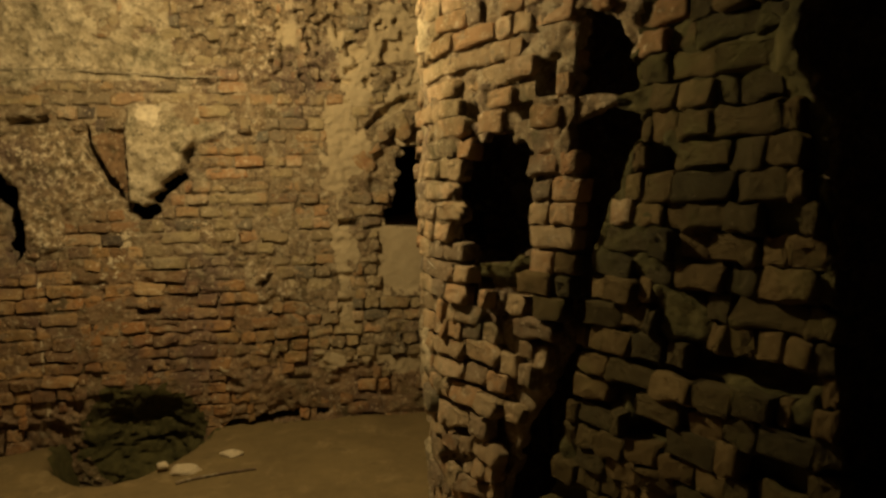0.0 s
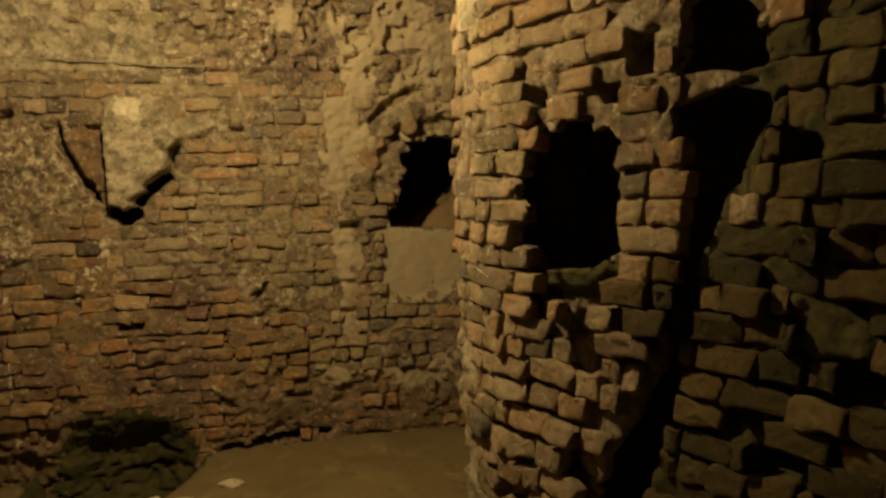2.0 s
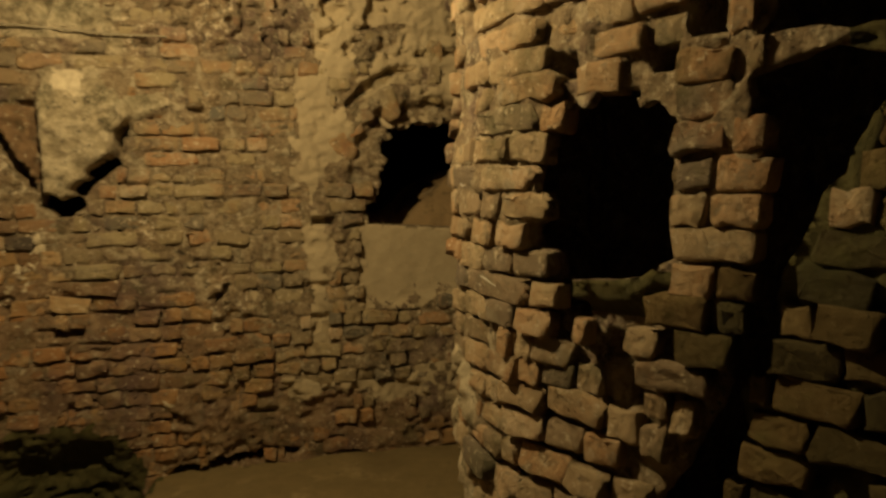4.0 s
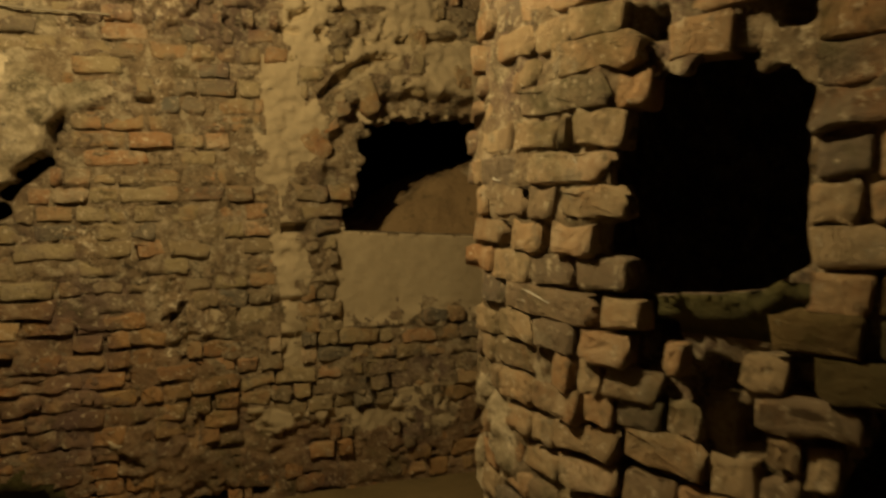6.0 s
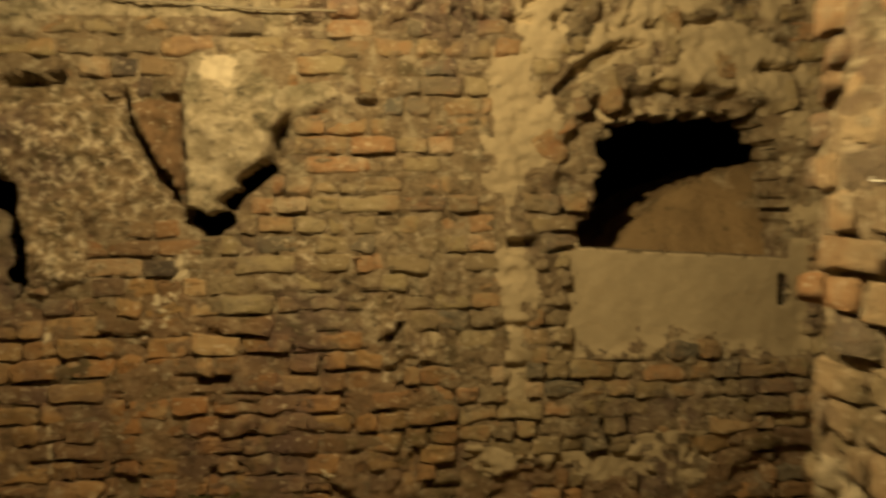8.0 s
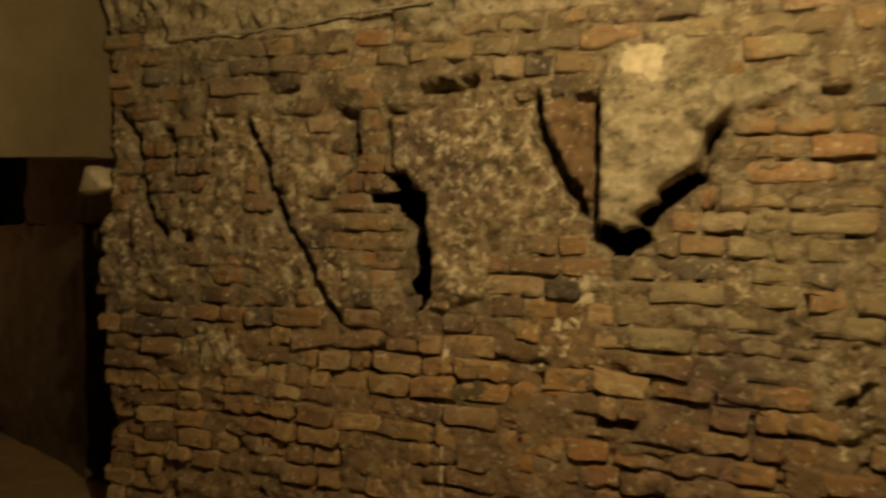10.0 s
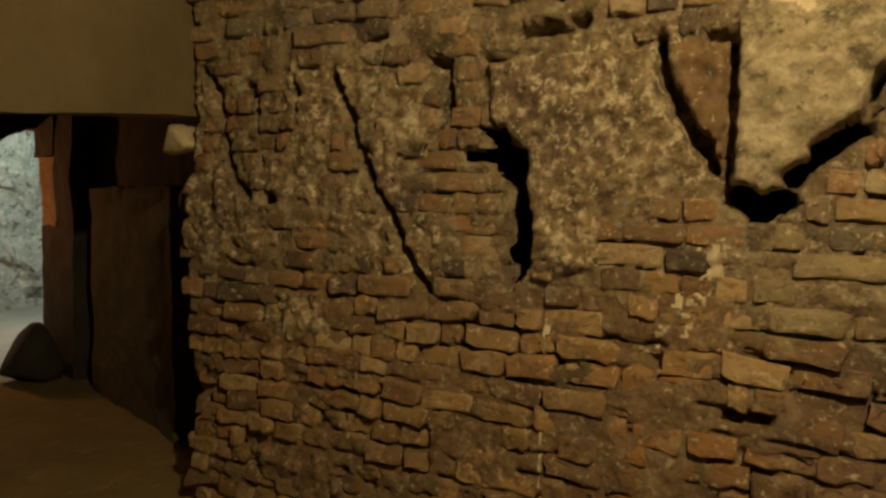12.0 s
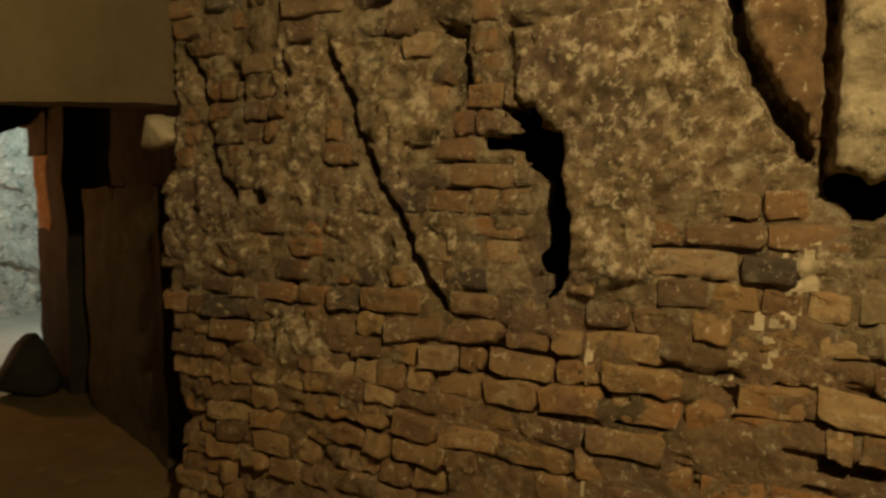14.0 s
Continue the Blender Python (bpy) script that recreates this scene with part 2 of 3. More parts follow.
def sheet(name, us, vs, place, height, hole, slot, mats, depth):
    """A wall's face over (u, v): relief by height, openings where hole is below 0, with reveals of that depth."""
    U, V = np.meshgrid(us, vs)
    D, g = hole(U, V), us[1] - us[0]
    dv, du = np.gradient(D, g, g)
    n2 = du * du + dv * dv + 1e-9
    near = (np.abs(D) < 0.75 * g * np.sqrt(n2)) & (n2 > 0.05)
    U = U - np.where(near, np.clip(D * du / n2, -0.8 * g, 0.8 * g), 0)
    V = V - np.where(near, np.clip(D * dv / n2, -0.8 * g, 0.8 * g), 0)
    gone = (D < 0) & ~near
    H = height(U, V)
    P, N = place(U, V)
    front = (P + N * H[..., None]).reshape(-1, 3)
    nv, nu = U.shape
    ids = np.arange(nu * nv).reshape(nv, nu)
    q = np.stack([ids[:-1, :-1], ids[:-1, 1:], ids[1:, 1:], ids[1:, :-1]], -1)
    keep = ~(gone[:-1, :-1] | gone[:-1, 1:] | gone[1:, 1:] | gone[1:, :-1])
    kinds = slot(U, V)[:-1, :-1][keep]
    q = q[keep]
    edges = {}
    for f in q.tolist():
        for a, b in zip(f, f[1:] + f[:1]):
            if (b, a) in edges:
                del edges[(b, a)]
            else:
                edges[(a, b)] = 1
    verts, faces, slots = front.tolist(), q.tolist(), kinds.astype(int).tolist()
    norm, rim = N.reshape(-1, 3), {}
    deep = (depth(U, V) if callable(depth) else np.full(U.shape, depth)).reshape(-1)
    for a, b in edges:
        for k in (a, b):
            if k not in rim:
                rim[k] = len(verts)
                verts.append((front[k] - norm[k] * deep[k]).tolist())
        faces.append([b, a, rim[a], rim[b]])
        slots.append(0)
    ob = mesh_object(name, verts, faces, mats, slots)
    return tagged(ob, kind="structure")


rng = random.Random(4)


def brick_shape(rough):
    """A worn unit brick: eight-sided rings, a rounded and dented face towards -y."""
    r = lambda a: rng.uniform(-a, a)
    c = 0.06 + 0.10 * rng.random()
    base = [(-0.5 + c * 0.5, -0.5), (-0.15, -0.5), (0.18, -0.5), (0.5 - c * 0.5, -0.5), (0.5, -0.5 + c), (0.5, 0.5 - c), (0.5 - c * 0.5, 0.5), (0.15, 0.5), (-0.18, 0.5), (-0.5 + c * 0.5, 0.5), (-0.5, 0.5 - c), (-0.5, -0.5 + c)]
    base = [(x + r(rough * 0.5), z + r(rough)) for x, z in base]
    tilt_x, tilt_z, n = r(0.12), r(0.14), len(base)
    verts = [(x, 1.0, z) for x, z in base]
    verts += [(x * (1 + r(0.02)), -0.16 + r(0.10) + x * tilt_x + z * tilt_z, z * (1 + r(0.03))) for x, z in base]
    k = 0.82 + 0.08 * rng.random()
    verts += [(x * (k + 0.06) + r(0.015), -0.40 + r(0.06) + x * tilt_x + z * tilt_z, z * k + r(0.035)) for x, z in base]
    verts += [(x * 0.5 + r(0.05), -0.44 + r(0.11) + x * tilt_x + z * tilt_z, z * 0.5 + r(0.06)) for x, z in base[::2]]
    verts += [(r(0.05), -0.43 + r(0.10), r(0.05))]
    faces, h = [], n // 2
    for i in range(n):
        j = (i + 1) % n
        faces += [(i, j, n + j, n + i), (n + i, n + j, 2 * n + j, 2 * n + i)]
    for i in range(h):
        j, a = (i + 1) % h, 2 * n + 2 * i
        faces += [(a, a + 1, 3 * n + i), (a + 1, 2 * n + (2 * i + 2) % n, 3 * n + j, 3 * n + i), (3 * n + i, 3 * n + j, 3 * n + h)]
    return verts, faces


SHAPES = [brick_shape(0.07) for _ in range(14)]
RUBBLE = [brick_shape(0.13) for _ in range(14)]


def shape_meshes(name, shapes, mat):
    out = []
    for v, f in shapes:
        me = bpy.data.meshes.new(name)
        me.from_pydata(v, [], f)
        me.polygons.foreach_set("use_smooth", [len(g) == 4 for g in f])
        me.materials.append(mat)
        out.append(me)
    return out


def frame_matrix(p, n):
    """Local -y looks along the wall's normal n, z up."""
    n = Vector(n).normalized()
    z = Vector((0, 0, 1))
    x = (-n).cross(z).normalized()
    z = x.cross(-n)
    return Matrix(((x.x, -n.x, z.x, p[0]), (x.y, -n.y, z.y, p[1]), (x.z, -n.z, z.z, p[2]), (0, 0, 0, 1)))


def lay(bricks, wall, chosen, mat, field_mat, name="brick"):
    """Bricks (matrix, rubble?, key): those chosen become parts, the rest one joined field."""
    a, b = shape_meshes(name, SHAPES, mat), shape_meshes(name, RUBBLE, mat)
    verts, faces = [], []
    for k, (m, wild, key) in enumerate(bricks):
        i = rng.randrange(14)
        if chosen(key):
            ob = new(name, (b if wild else a)[i])
            ob.matrix_world = m
            ob.parent = wall
        else:
            v, f = (RUBBLE if wild else SHAPES)[i]
            o = len(verts)
            verts += [m @ Vector(p) for p in v]
            faces += [[o + q for q in g] for g in f]
    if verts:
        field = tagged(mesh_object(name + "_field", verts, faces, [field_mat], parent=wall), kind="stuff")
        field.data.polygons.foreach_set("use_smooth", [len(g) == 4 for g in faces])


def ragged(u, v, wide, high):
    """The outline of a missing brick: a rectangle with its corners out of true."""
    a, b = 0.5 * wide, 0.5 * high
    return [(u - a, v - 0.9 * b), (u - 0.9 * a, v + b), (u + a, v + 0.85 * b), (u + 0.95 * a, v - b)]


# ---- the north wall ----
WALL_Y, SPRING, BEND = 4.32, 2.12, 1.15
VOID = [(0.415, 1.33), (0.42, 1.40), (0.48, 1.53), (0.505, 1.64), (0.515, 1.81), (0.60, 1.835), (0.72, 1.85), (1.14, 1.85), (1.185, 1.76), (1.27, 1.69), (1.29, 1.55), (1.28, 1.27), (0.80, 1.30)]
NICHE = [(0.33, 0.90), (0.325, 1.62), (0.37, 1.80), (0.52, 1.90), (0.75, 1.95), (1.05, 1.94), (1.24, 1.84), (1.36, 1.66), (1.37, 0.90)]
CORBEL = [(-1.06, 2.06), (-1.06, 1.50), (-0.995, 1.47), (-0.925, 1.50), (-0.86, 1.60), (-0.77, 1.68), (-0.735, 1.78), (-0.66, 1.86), (-0.72, 1.95), (-0.84, 2.05)]
ARM = [(-1.25, 1.88), (-1.09, 1.90), (-1.085, 1.60), (-1.11, 1.54)]
SPOT = [(-1.00, 2.04), (-0.94, 2.06), (-0.87, 2.03), (-0.88, 1.98), (-0.90, 1.93), (-0.94, 1.96), (-0.99, 1.97)]
SCAR = [(-0.70, 1.94), (-0.74, 1.80), (-0.66, 1.83), (-0.50, 1.91), (-0.55, 1.96)]
NOTCH = [(-1.83, 1.678), (-1.74, 1.675), (-1.72, 1.62), (-1.665, 1.61), (-1.655, 1.45), (-1.635, 1.40), (-1.65, 1.22), (-1.705, 1.16), (-1.728, 1.35), (-1.735, 1.48), (-1.775, 1.50), (-1.785, 1.57), (-1.89, 1.575), (-1.885, 1.60), (-1.79, 1.61)]
COAT = [(-1.80, 1.89), (-1.25, 1.88), (-1.28, 1.76), (-1.13, 1.55), (-1.28, 1.53), (-1.43, 1.46), (-1.46, 1.25), (-1.52, 1.225), (-1.625, 1.23), (-1.645, 1.60), (-1.78, 1.70)]
WALL_GAPS = [(-1.31, 1.907, 0.09, 0.045), (-1.114, 1.905, 0.083, 0.05), (-1.775, 1.896, 0.11, 0.022), (-0.397, 1.894, 0.075, 0.022), (-2.705, 1.435, 0.09, 0.05), (0.185, 1.35, 0.11, 0.04), (-0.995, 0.863, 0.13, 0.043)]
HOLES = [ragged(*g) for g in WALL_GAPS]
CORBEL_CRACKS = [([(-1.275, 1.92), (-1.25, 1.79), (-1.17, 1.65), (-1.12, 1.55)], 0.021), ([(-1.072, 1.88), (-1.074, 1.5)], 0.013), ([(-1.045, 1.475), (-0.99, 1.43), (-0.935, 1.46)], 0.04), ([(-0.915, 1.515), (-0.85, 1.575)], 0.024), ([(-0.85, 1.585), (-0.765, 1.65)], 0.03), ([(-0.75, 1.68), (-0.725, 1.77), (-0.7, 1.8)], 0.02)]
WEST_CRACKS = [([(-1.71, 1.965), (-1.62, 1.972), (-1.50, 1.985)], 0.0215), ([(-2.4, 1.875), (-2.345, 1.75), (-2.27, 1.56), (-2.15, 1.37), (-2.07, 1.23), (-2.005, 1.14)], 0.016), ([(-2.03, 1.91), (-1.96, 1.89), (-1.945, 1.79), (-1.965, 1.71)], 0.014), ([(-1.97, 1.69), (-2.06, 1.59), (-2.12, 1.58)], 0.006), ([(-3.08, 1.95), (-2.99, 1.85), (-2.94, 1.62), (-2.87, 1.49), (-2.81, 1.44)], 0.015), ([(-2.86, 1.87), (-2.78, 1.87), (-2.77, 1.74)], 0.012), ([(-2.58, 1.88), (-2.56, 1.84), (-2.57, 1.76)], 0.008)]
NICHE_CRACKS = [([(0.33, 1.93), (0.41, 2.01), (0.53, 2.085)], 0.018), ([(0.68, 2.18), (0.8, 2.205), (0.95, 2.2)], 0.016), ([(0.55, 2.1), (0.66, 2.115)], 0.01), ([(1.15, 2.03), (1.3, 2.02)], 0.012)]
LOW_CRACKS = [([(-0.66, 0.12), (-0.45, 0.145), (-0.3, 0.165), (0.015, 0.185)], 0.0225), ([(-0.285, 1.05), (-0.3, 1.01), (-0.35, 0.985)], 0.008), ([(-1.55, 0.995), (-1.56, 0.965), (-1.47, 0.94)], 0.008)]
CRACKS = CORBEL_CRACKS + WEST_CRACKS + NICHE_CRACKS + LOW_CRACKS


def north_place(U, V):
    a = np.clip((V - SPRING) / BEND, 0, 1.5)
    z = np.where(V < SPRING, V, SPRING + BEND * np.sin(a))
    y = np.where(V < SPRING, WALL_Y, WALL_Y - BEND * (1 - np.cos(a)))
    P = np.stack([U, y, z], -1)
    N = np.stack([np.zeros_like(U), -np.cos(a), -np.sin(a)], -1)
    return P, N


def north_cover(u, v):
    """How far lime plaster or loose mortar still covers the bricks, 0 to 1."""
    patch = fnoise(u, v, 3.1, 21)
    c = step(0.02, 0.22, patch + 0.10 * step(1.15, 1.9, v) * step(-0.9, -1.6, u) - 0.20)
    c = np.maximum(c, step(0.03, -0.03, poly_dist(u, v, COAT) + 0.10 * fnoise(u, v, 9, 5)))
    c = np.maximum(c, step(0.06, -0.04, np.abs(u - 0.155 - 0.03 * fnoise(u, v, 2, 8)) - 0.05 - 0.05 * step(1.45, 1.75, v) + 0.10 * fnoise(u, v, 7, 9)) * step(0.55, 0.8, v) * step(2.2, 2.0, v))
    c = np.maximum(c, step(0.2, 0.05, np.abs(u + 1.35) - 0.12 + 0.4 * fnoise(u, v, 7, 17)) * step(1.3, 1.6, v) * step(2.0, 1.9, v))
    c = np.maximum(c, step(0.0, 0.2, fnoise(u, v, 4, 31) + 0.32) * step(2.12, 2.25, v) * step(-0.65, -0.9, u))
    c = np.maximum(c, step(0.0, 0.2, fnoise(u, v, 4, 33) + 0.1) * step(1.95, 2.1, v) * step(0.0, 0.3, u))
    c = np.maximum(c, 0.95 * step(-0.16, -0.04, fnoise(u, v, 6, 37)) * step(1.05, 1.3, v) * step(1.95, 1.85, v) * step(-1.9, -2.0, u))
    c = np.maximum(c, 0.9 * step(1.02, 0.96, np.hypot((u - 0.85) / 0.70, (v - 1.55) / 0.67)) * step(1.3, 1.4, v) * step(-0.05, 0.1, fnoise(u, v, 7, 39) + 0.5 * step(1.0, 1.25, u)))
    low = step(0.85, 0.35, v) * step(-0.06, 0.12, fnoise(u, v, 4, 41) - 0.02)
    return np.maximum(c, low)


def pocked(u, v):
    """The stretch of the vault's foot where the joints have fallen out."""
    return step(2.13, 2.2, v) * step(-0.85, -0.6, u) * step(0.75, 0.4, u)


def north_height(u, v):
    h = 0.001 + 0.016 * fnoise(u, v, 9, 1) + 0.012 * fnoise(u, v, 40, 2, 3)
    up = step(0.95, 1.25, v)
    h = h - 0.034 * step(0.0, 0.14, fnoise(u * 0.7, v * 1.3, 7.5, 4)) * (1 - 0.7 * up)
    big = 0.05 * fnoise(u, v, 1.6, 3, 2)
    w = (v - 0.022 * fnoise(u, v, 1.7, 61, 2) - 0.03 * fnoise(u, v, 2.3, 62, 2) * (v < 0.85)) / 0.0735
    seam = np.abs(w - np.round(w)) * 0.0735 + 0.004 * fnoise(u, v, 20, 63)
    h = h - 0.032 * (1 - step(0.3, 0.6, north_cover(u, v))) * step(-0.01, 0.01, poly_dist(u, v, CORBEL)) * step(0.010, 0.004, seam) * step(0.03 + 0.09 * up, 0.12 + 0.09 * up, fnoise(u * 5.0, v * 8.0, 1.7, 64))
    c = north_cover(u, v)
    h = h + c * (0.012 + 0.02 * fnoise(u, v, 8, 7) * step(0.0, -0.3, u) + (0.026 * fnoise(u, v, 22, 6, 3) - 0.016 * step(0.12, 0.2, fnoise(u, v, 16, 10, 3))) * (1 - 0.7 * step(-0.15, 0.05, u)))
    h = h + step(0.012, -0.012, poly_dist(u, v, CORBEL) + 0.035 * fnoise(u, v, 14, 11)) * (0.012 + 0.048 * step(2.07, 1.86, v) + 0.03 * fnoise(u, v, 11, 12))
    h = h + step(0.02, -0.02, poly_dist(u, v, SCAR) + 0.03 * fnoise(u, v, 14, 13)) * 0.035
    h = h + step(0.010, -0.010, poly_dist(u, v, COAT) + 0.02 * fnoise(u, v, 14, 14)) * 0.022
    h = h + 0.016 * step(0.03, 0.0, line_dist(u, v, [(-1.25, 1.06), (-1.17, 1.14), (-1.12, 1.24), (-1.09, 1.36)])) * step(-0.05, 0.15, fnoise(u, v, 18, 56))
    h = h + step(0.012, -0.012, poly_dist(u, v, ARM) + 0.015 * fnoise(u, v, 14, 15)) * 0.020
    h = h - step(0.007, -0.007, poly_dist(u, v, NOTCH) + 0.012 * fnoise(u, v, 22, 16)) * 0.14
    h = h - 0.06 * step(0.10, 0.16, fnoise(u * 1.2, v * 1.7, 15, 68, 2)) * pocked(u, v)
    for p in HOLES:
        h = h - step(0.008, -0.006, poly_dist(u, v, p) + 0.010 * fnoise(u, v, 25, 18)) * 0.085
    for pts, w in CRACKS:
        d = line_dist(u, v, pts) + 0.024 * fnoise(u, v, 13, 19) + 0.010 * fnoise(u, v, 45, 30, 2)
        h = h - step(w + 0.006, w * 0.5, d) * (0.13 if w > 0.018 else 0.085)
    pit = step(0.05, -0.20, np.hypot((u + 1.06) / 1.15, v - 0.10) - 0.30 + 0.06 * fnoise(u, v, 7, 20))
    h = h - pit * 0.13 * step(0.50, 0.2, v)
    h = h - 0.08 * step(0.26, 0.16, v + 0.05 * fnoise(u, v, 5, 22)) * step(-1.30, -1.5, u)
    flat = step(0.07, -0.07, poly_dist(u, v, NICHE) + 0.15 * fnoise(u, v, 5, 23)) * step(1.36, 1.33, v + 0.02 * fnoise(u, v, 6, 24))
    h = h * (1 - flat) + flat * (-0.035 + 0.012 * fnoise(u, v, 5, 25) + 0.003 * fnoise(u, v, 40, 26))
    over = step(0.03, -0.03, poly_dist(u, v, NICHE) + 0.06 * fnoise(u, v, 8, 29)) * step(1.33, 1.36, v)
    h = h - over * (0.05 + 0.05 * step(1.75, 1.9, v) + 0.05 * fnoise(u, v, 11, 28))
    return h + big * (1 - flat)


SLOT = [(1.235, 1.08), (1.235, 1.21), (1.275, 1.20), (1.275, 1.07)]


def north_hole(u, v):
    d = poly_dist(u, v, NOTCH) + 0.014 * fnoise(u, v, 20, 16) - 0.002
    for pts, w in CRACKS:
        if w > 0.0215:
            d = np.minimum(d, line_dist(u, v, pts) + 0.026 * fnoise(u, v, 13, 19) + 0.010 * fnoise(u, v, 45, 30, 2) - w * 0.8)
    d = np.minimum(d, poly_dist(u, v, SLOT) + 0.01 * fnoise(u, v, 20, 27))
    return np.minimum(d, poly_dist(u, v, VOID) + (0.09 * fnoise(u, v, 9, 51) + 0.05 * fnoise(u, v, 26, 50, 2)) * step(1.34, 1.42, v))


def north_slot(u, v):
    s = np.where(north_cover(u, v) > 0.55, np.where(u > -0.2, np.where((v > 1.95) | (fnoise(u, v, 9, 58) > -0.12), 4, 0), np.where((v > 2.12) & (u < -0.7), 1, 5)), 0)
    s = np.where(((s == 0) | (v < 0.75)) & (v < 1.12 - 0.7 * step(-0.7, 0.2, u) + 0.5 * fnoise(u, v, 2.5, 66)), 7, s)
    s = np.where((poly_dist(u, v, CORBEL) + 0.09 * fnoise(u, v, 12, 60) * step(1.7, 2.0, v) < 0.0) | (poly_dist(u, v, SCAR) < 0.0), 1, s)
    s = np.where(poly_dist(u, v, ARM) + 0.03 * fnoise(u, v, 16, 59) < 0.01, 6, s)
    s = np.where(poly_dist(u, v, SPOT) + 0.02 * fnoise(u, v, 20, 52) < 0, 3, s)
    s = np.where((poly_dist(u, v, NICHE) + 0.13 * fnoise(u, v, 5, 23) + 0.16 * fnoise(u, v, 17, 61) < -0.005) & (v < 1.345), 4, s)
    moss = (np.hypot((u + 1.06) / 1.15, v - 0.10) < 0.33 + 0.1 * fnoise(u, v, 8, 53))
    drip = (np.abs(u + 1.585 - 0.02 * fnoise(u, v, 3, 54)) < 0.004 + 0.012 * fnoise(u, v, 12, 55)) & (v > 0.25) & (v < 1.2)
    crust = (line_dist(u, v, [(-1.25, 1.06), (-1.17, 1.14), (-1.12, 1.24), (-1.09, 1.36)]) < 0.035 + 0.10 * fnoise(u, v, 18, 56)) & (fnoise(u, v, 25, 57) > -0.05)
    s = np.where(drip | crust, 3, s)
    return np.where(moss, 2, s)


wall_north = sheet("wall_north", np.arange(-3.12, 2.0, 0.0105), np.arange(-0.3, 3.3, 0.0105), north_place, north_height, north_hole, north_slot, [mat_mortar, mat_plaster, mat_moss, mat_pale, mat_render, mat_coat, mat_arm, mat_mortar_low], lambda u, v: np.where((poly_dist(u, v, VOID) < 0.12) | (u < -3.05) | (v < 0), 0.20, 0.035))


def course_bricks(u0, u1, v0, v1, course, place, blocked, wild_at, lengths, lift, jut, gap=0.012, known={}):
    """Bricks in courses over (u, v); a course named in known takes its spans from there."""
    out, row, v = [], 0, v0
    while v < v1:
        u = u0 - rng.random() * 0.2
        spans = known.get(row, [])
        for a, b in spans:
            cu, cv = (a + b) / 2, v + course / 2
            P, N = place(np.array([cu]), np.array([cv]))
            m = frame_matrix(P[0] + N[0] * (jut(cu, cv) + rng.gauss(0.004, 0.004)), N[0]) @ pose(0, 0, 0, rng.gauss(-2, 3), rng.gauss(0, 1.2), rng.gauss(0, 2))
            out.append((m @ Matrix.Diagonal((b - a, 0.040, course - gap + rng.uniform(-0.002, 0.006), 1)), rng.random() < 0.75, (cu, cv)))
        while u < u1:
            length = rng.choice(lengths) * rng.uniform(0.92, 1.08)
            wild = wild_at(u + length / 2, v + course / 2)
            length *= 0.82 if wild else 1.0
            cu, cv = u + length / 2, v + course / 2
            u += length + gap
            cv += 0.022 * float(fnoise(cu, cv, 1.7, 61, 2)) + lift(cu, cv)
            if cu < u0 or cu > u1 or any(a - length / 2 < cu < b + length / 2 for a, b in spans):
                continue
            at = np.linspace(cu - length * 0.5, cu + length * 0.5, 13)
            taken = blocked(np.r_[at, at], np.r_[np.full(13, cv - 0.02), np.full(13, cv + 0.02)])
            free = ~(taken[:13] | taken[13:])
            if rng.random() < (0.07 if wild else 0.025):
                continue
            best, run = (0, 0), 0
            for k in range(13):
                run = run + 1 if free[k] else 0
                if run > best[0]:
                    best = (run, k)
            if best[0] < 3:
                continue
            lo, hi = at[best[1] - best[0] + 1], at[best[1]]
            cu, length = (lo + hi) / 2, max(hi - lo, 0.035)
            P, N = place(np.array([cu]), np.array([cv]))
            m = frame_matrix(P[0] + N[0] * (jut(cu, cv) + rng.gauss(0, 0.009)), N[0])
            k = 1.8 if wild else 1.0
            m = m @ pose(0, 0, 0, rng.gauss(-7 if wild else -2, 4 * k), rng.gauss(0, 1.9 * k), rng.gauss(0, 3.5 * k))
            hgt = course - gap + rng.uniform(-0.007, 0.005)
            out.append((m @ Matrix.Diagonal((length, 0.036, hgt * (1.05 if wild else 1), 1)), wild, (cu, cv)))
        v += course
        row += 1
    return out


def north_blocked(u, v):
    g = (poly_dist(u, v, VOID) < 0.012) | ((poly_dist(u, v, NICHE) + 0.13 * fnoise(u, v, 5, 23) < -0.03) & (v < 1.40))
    for p in [CORBEL, NOTCH] + HOLES:
        g = g | (poly_dist(u, v, p) < 0.016)
    for pts, w in CORBEL_CRACKS + WEST_CRACKS + NICHE_CRACKS:
        g = g | (line_dist(u, v, pts) < w + 0.012)
    g = g | (np.hypot((u + 1.06) / 1.15, v - 0.10) < 0.31) | (v < 0.02)
    g = g | ((np.hypot((u - 0.85) / 0.70, (v - 1.55) / 0.67) < 1) & (v > 1.55))
    g = g | ((fnoise(u * 1.2, v * 1.7, 15, 68, 2) > 0.12) & (pocked(u, v) > 0.5))
    return g | (north_cover(u, v) > 0.85)


north_bricks = course_bricks(-3.10, 1.98, 0.0, 3.2, 0.0735, north_place, north_blocked, lambda u, v: v < 1.12 or v > 2.25 or float(fnoise(u, v, 5, 65)) > 0.04, (0.10, 0.12, 0.14, 0.18, 0.22),
                             lambda u, v: 0.03 * float(fnoise(u, v, 2.3, 62, 2)) * (v < 0.85), lambda u, v: 0.05 * float(fnoise(u, v, 1.6, 3, 2)) - 0.0105)

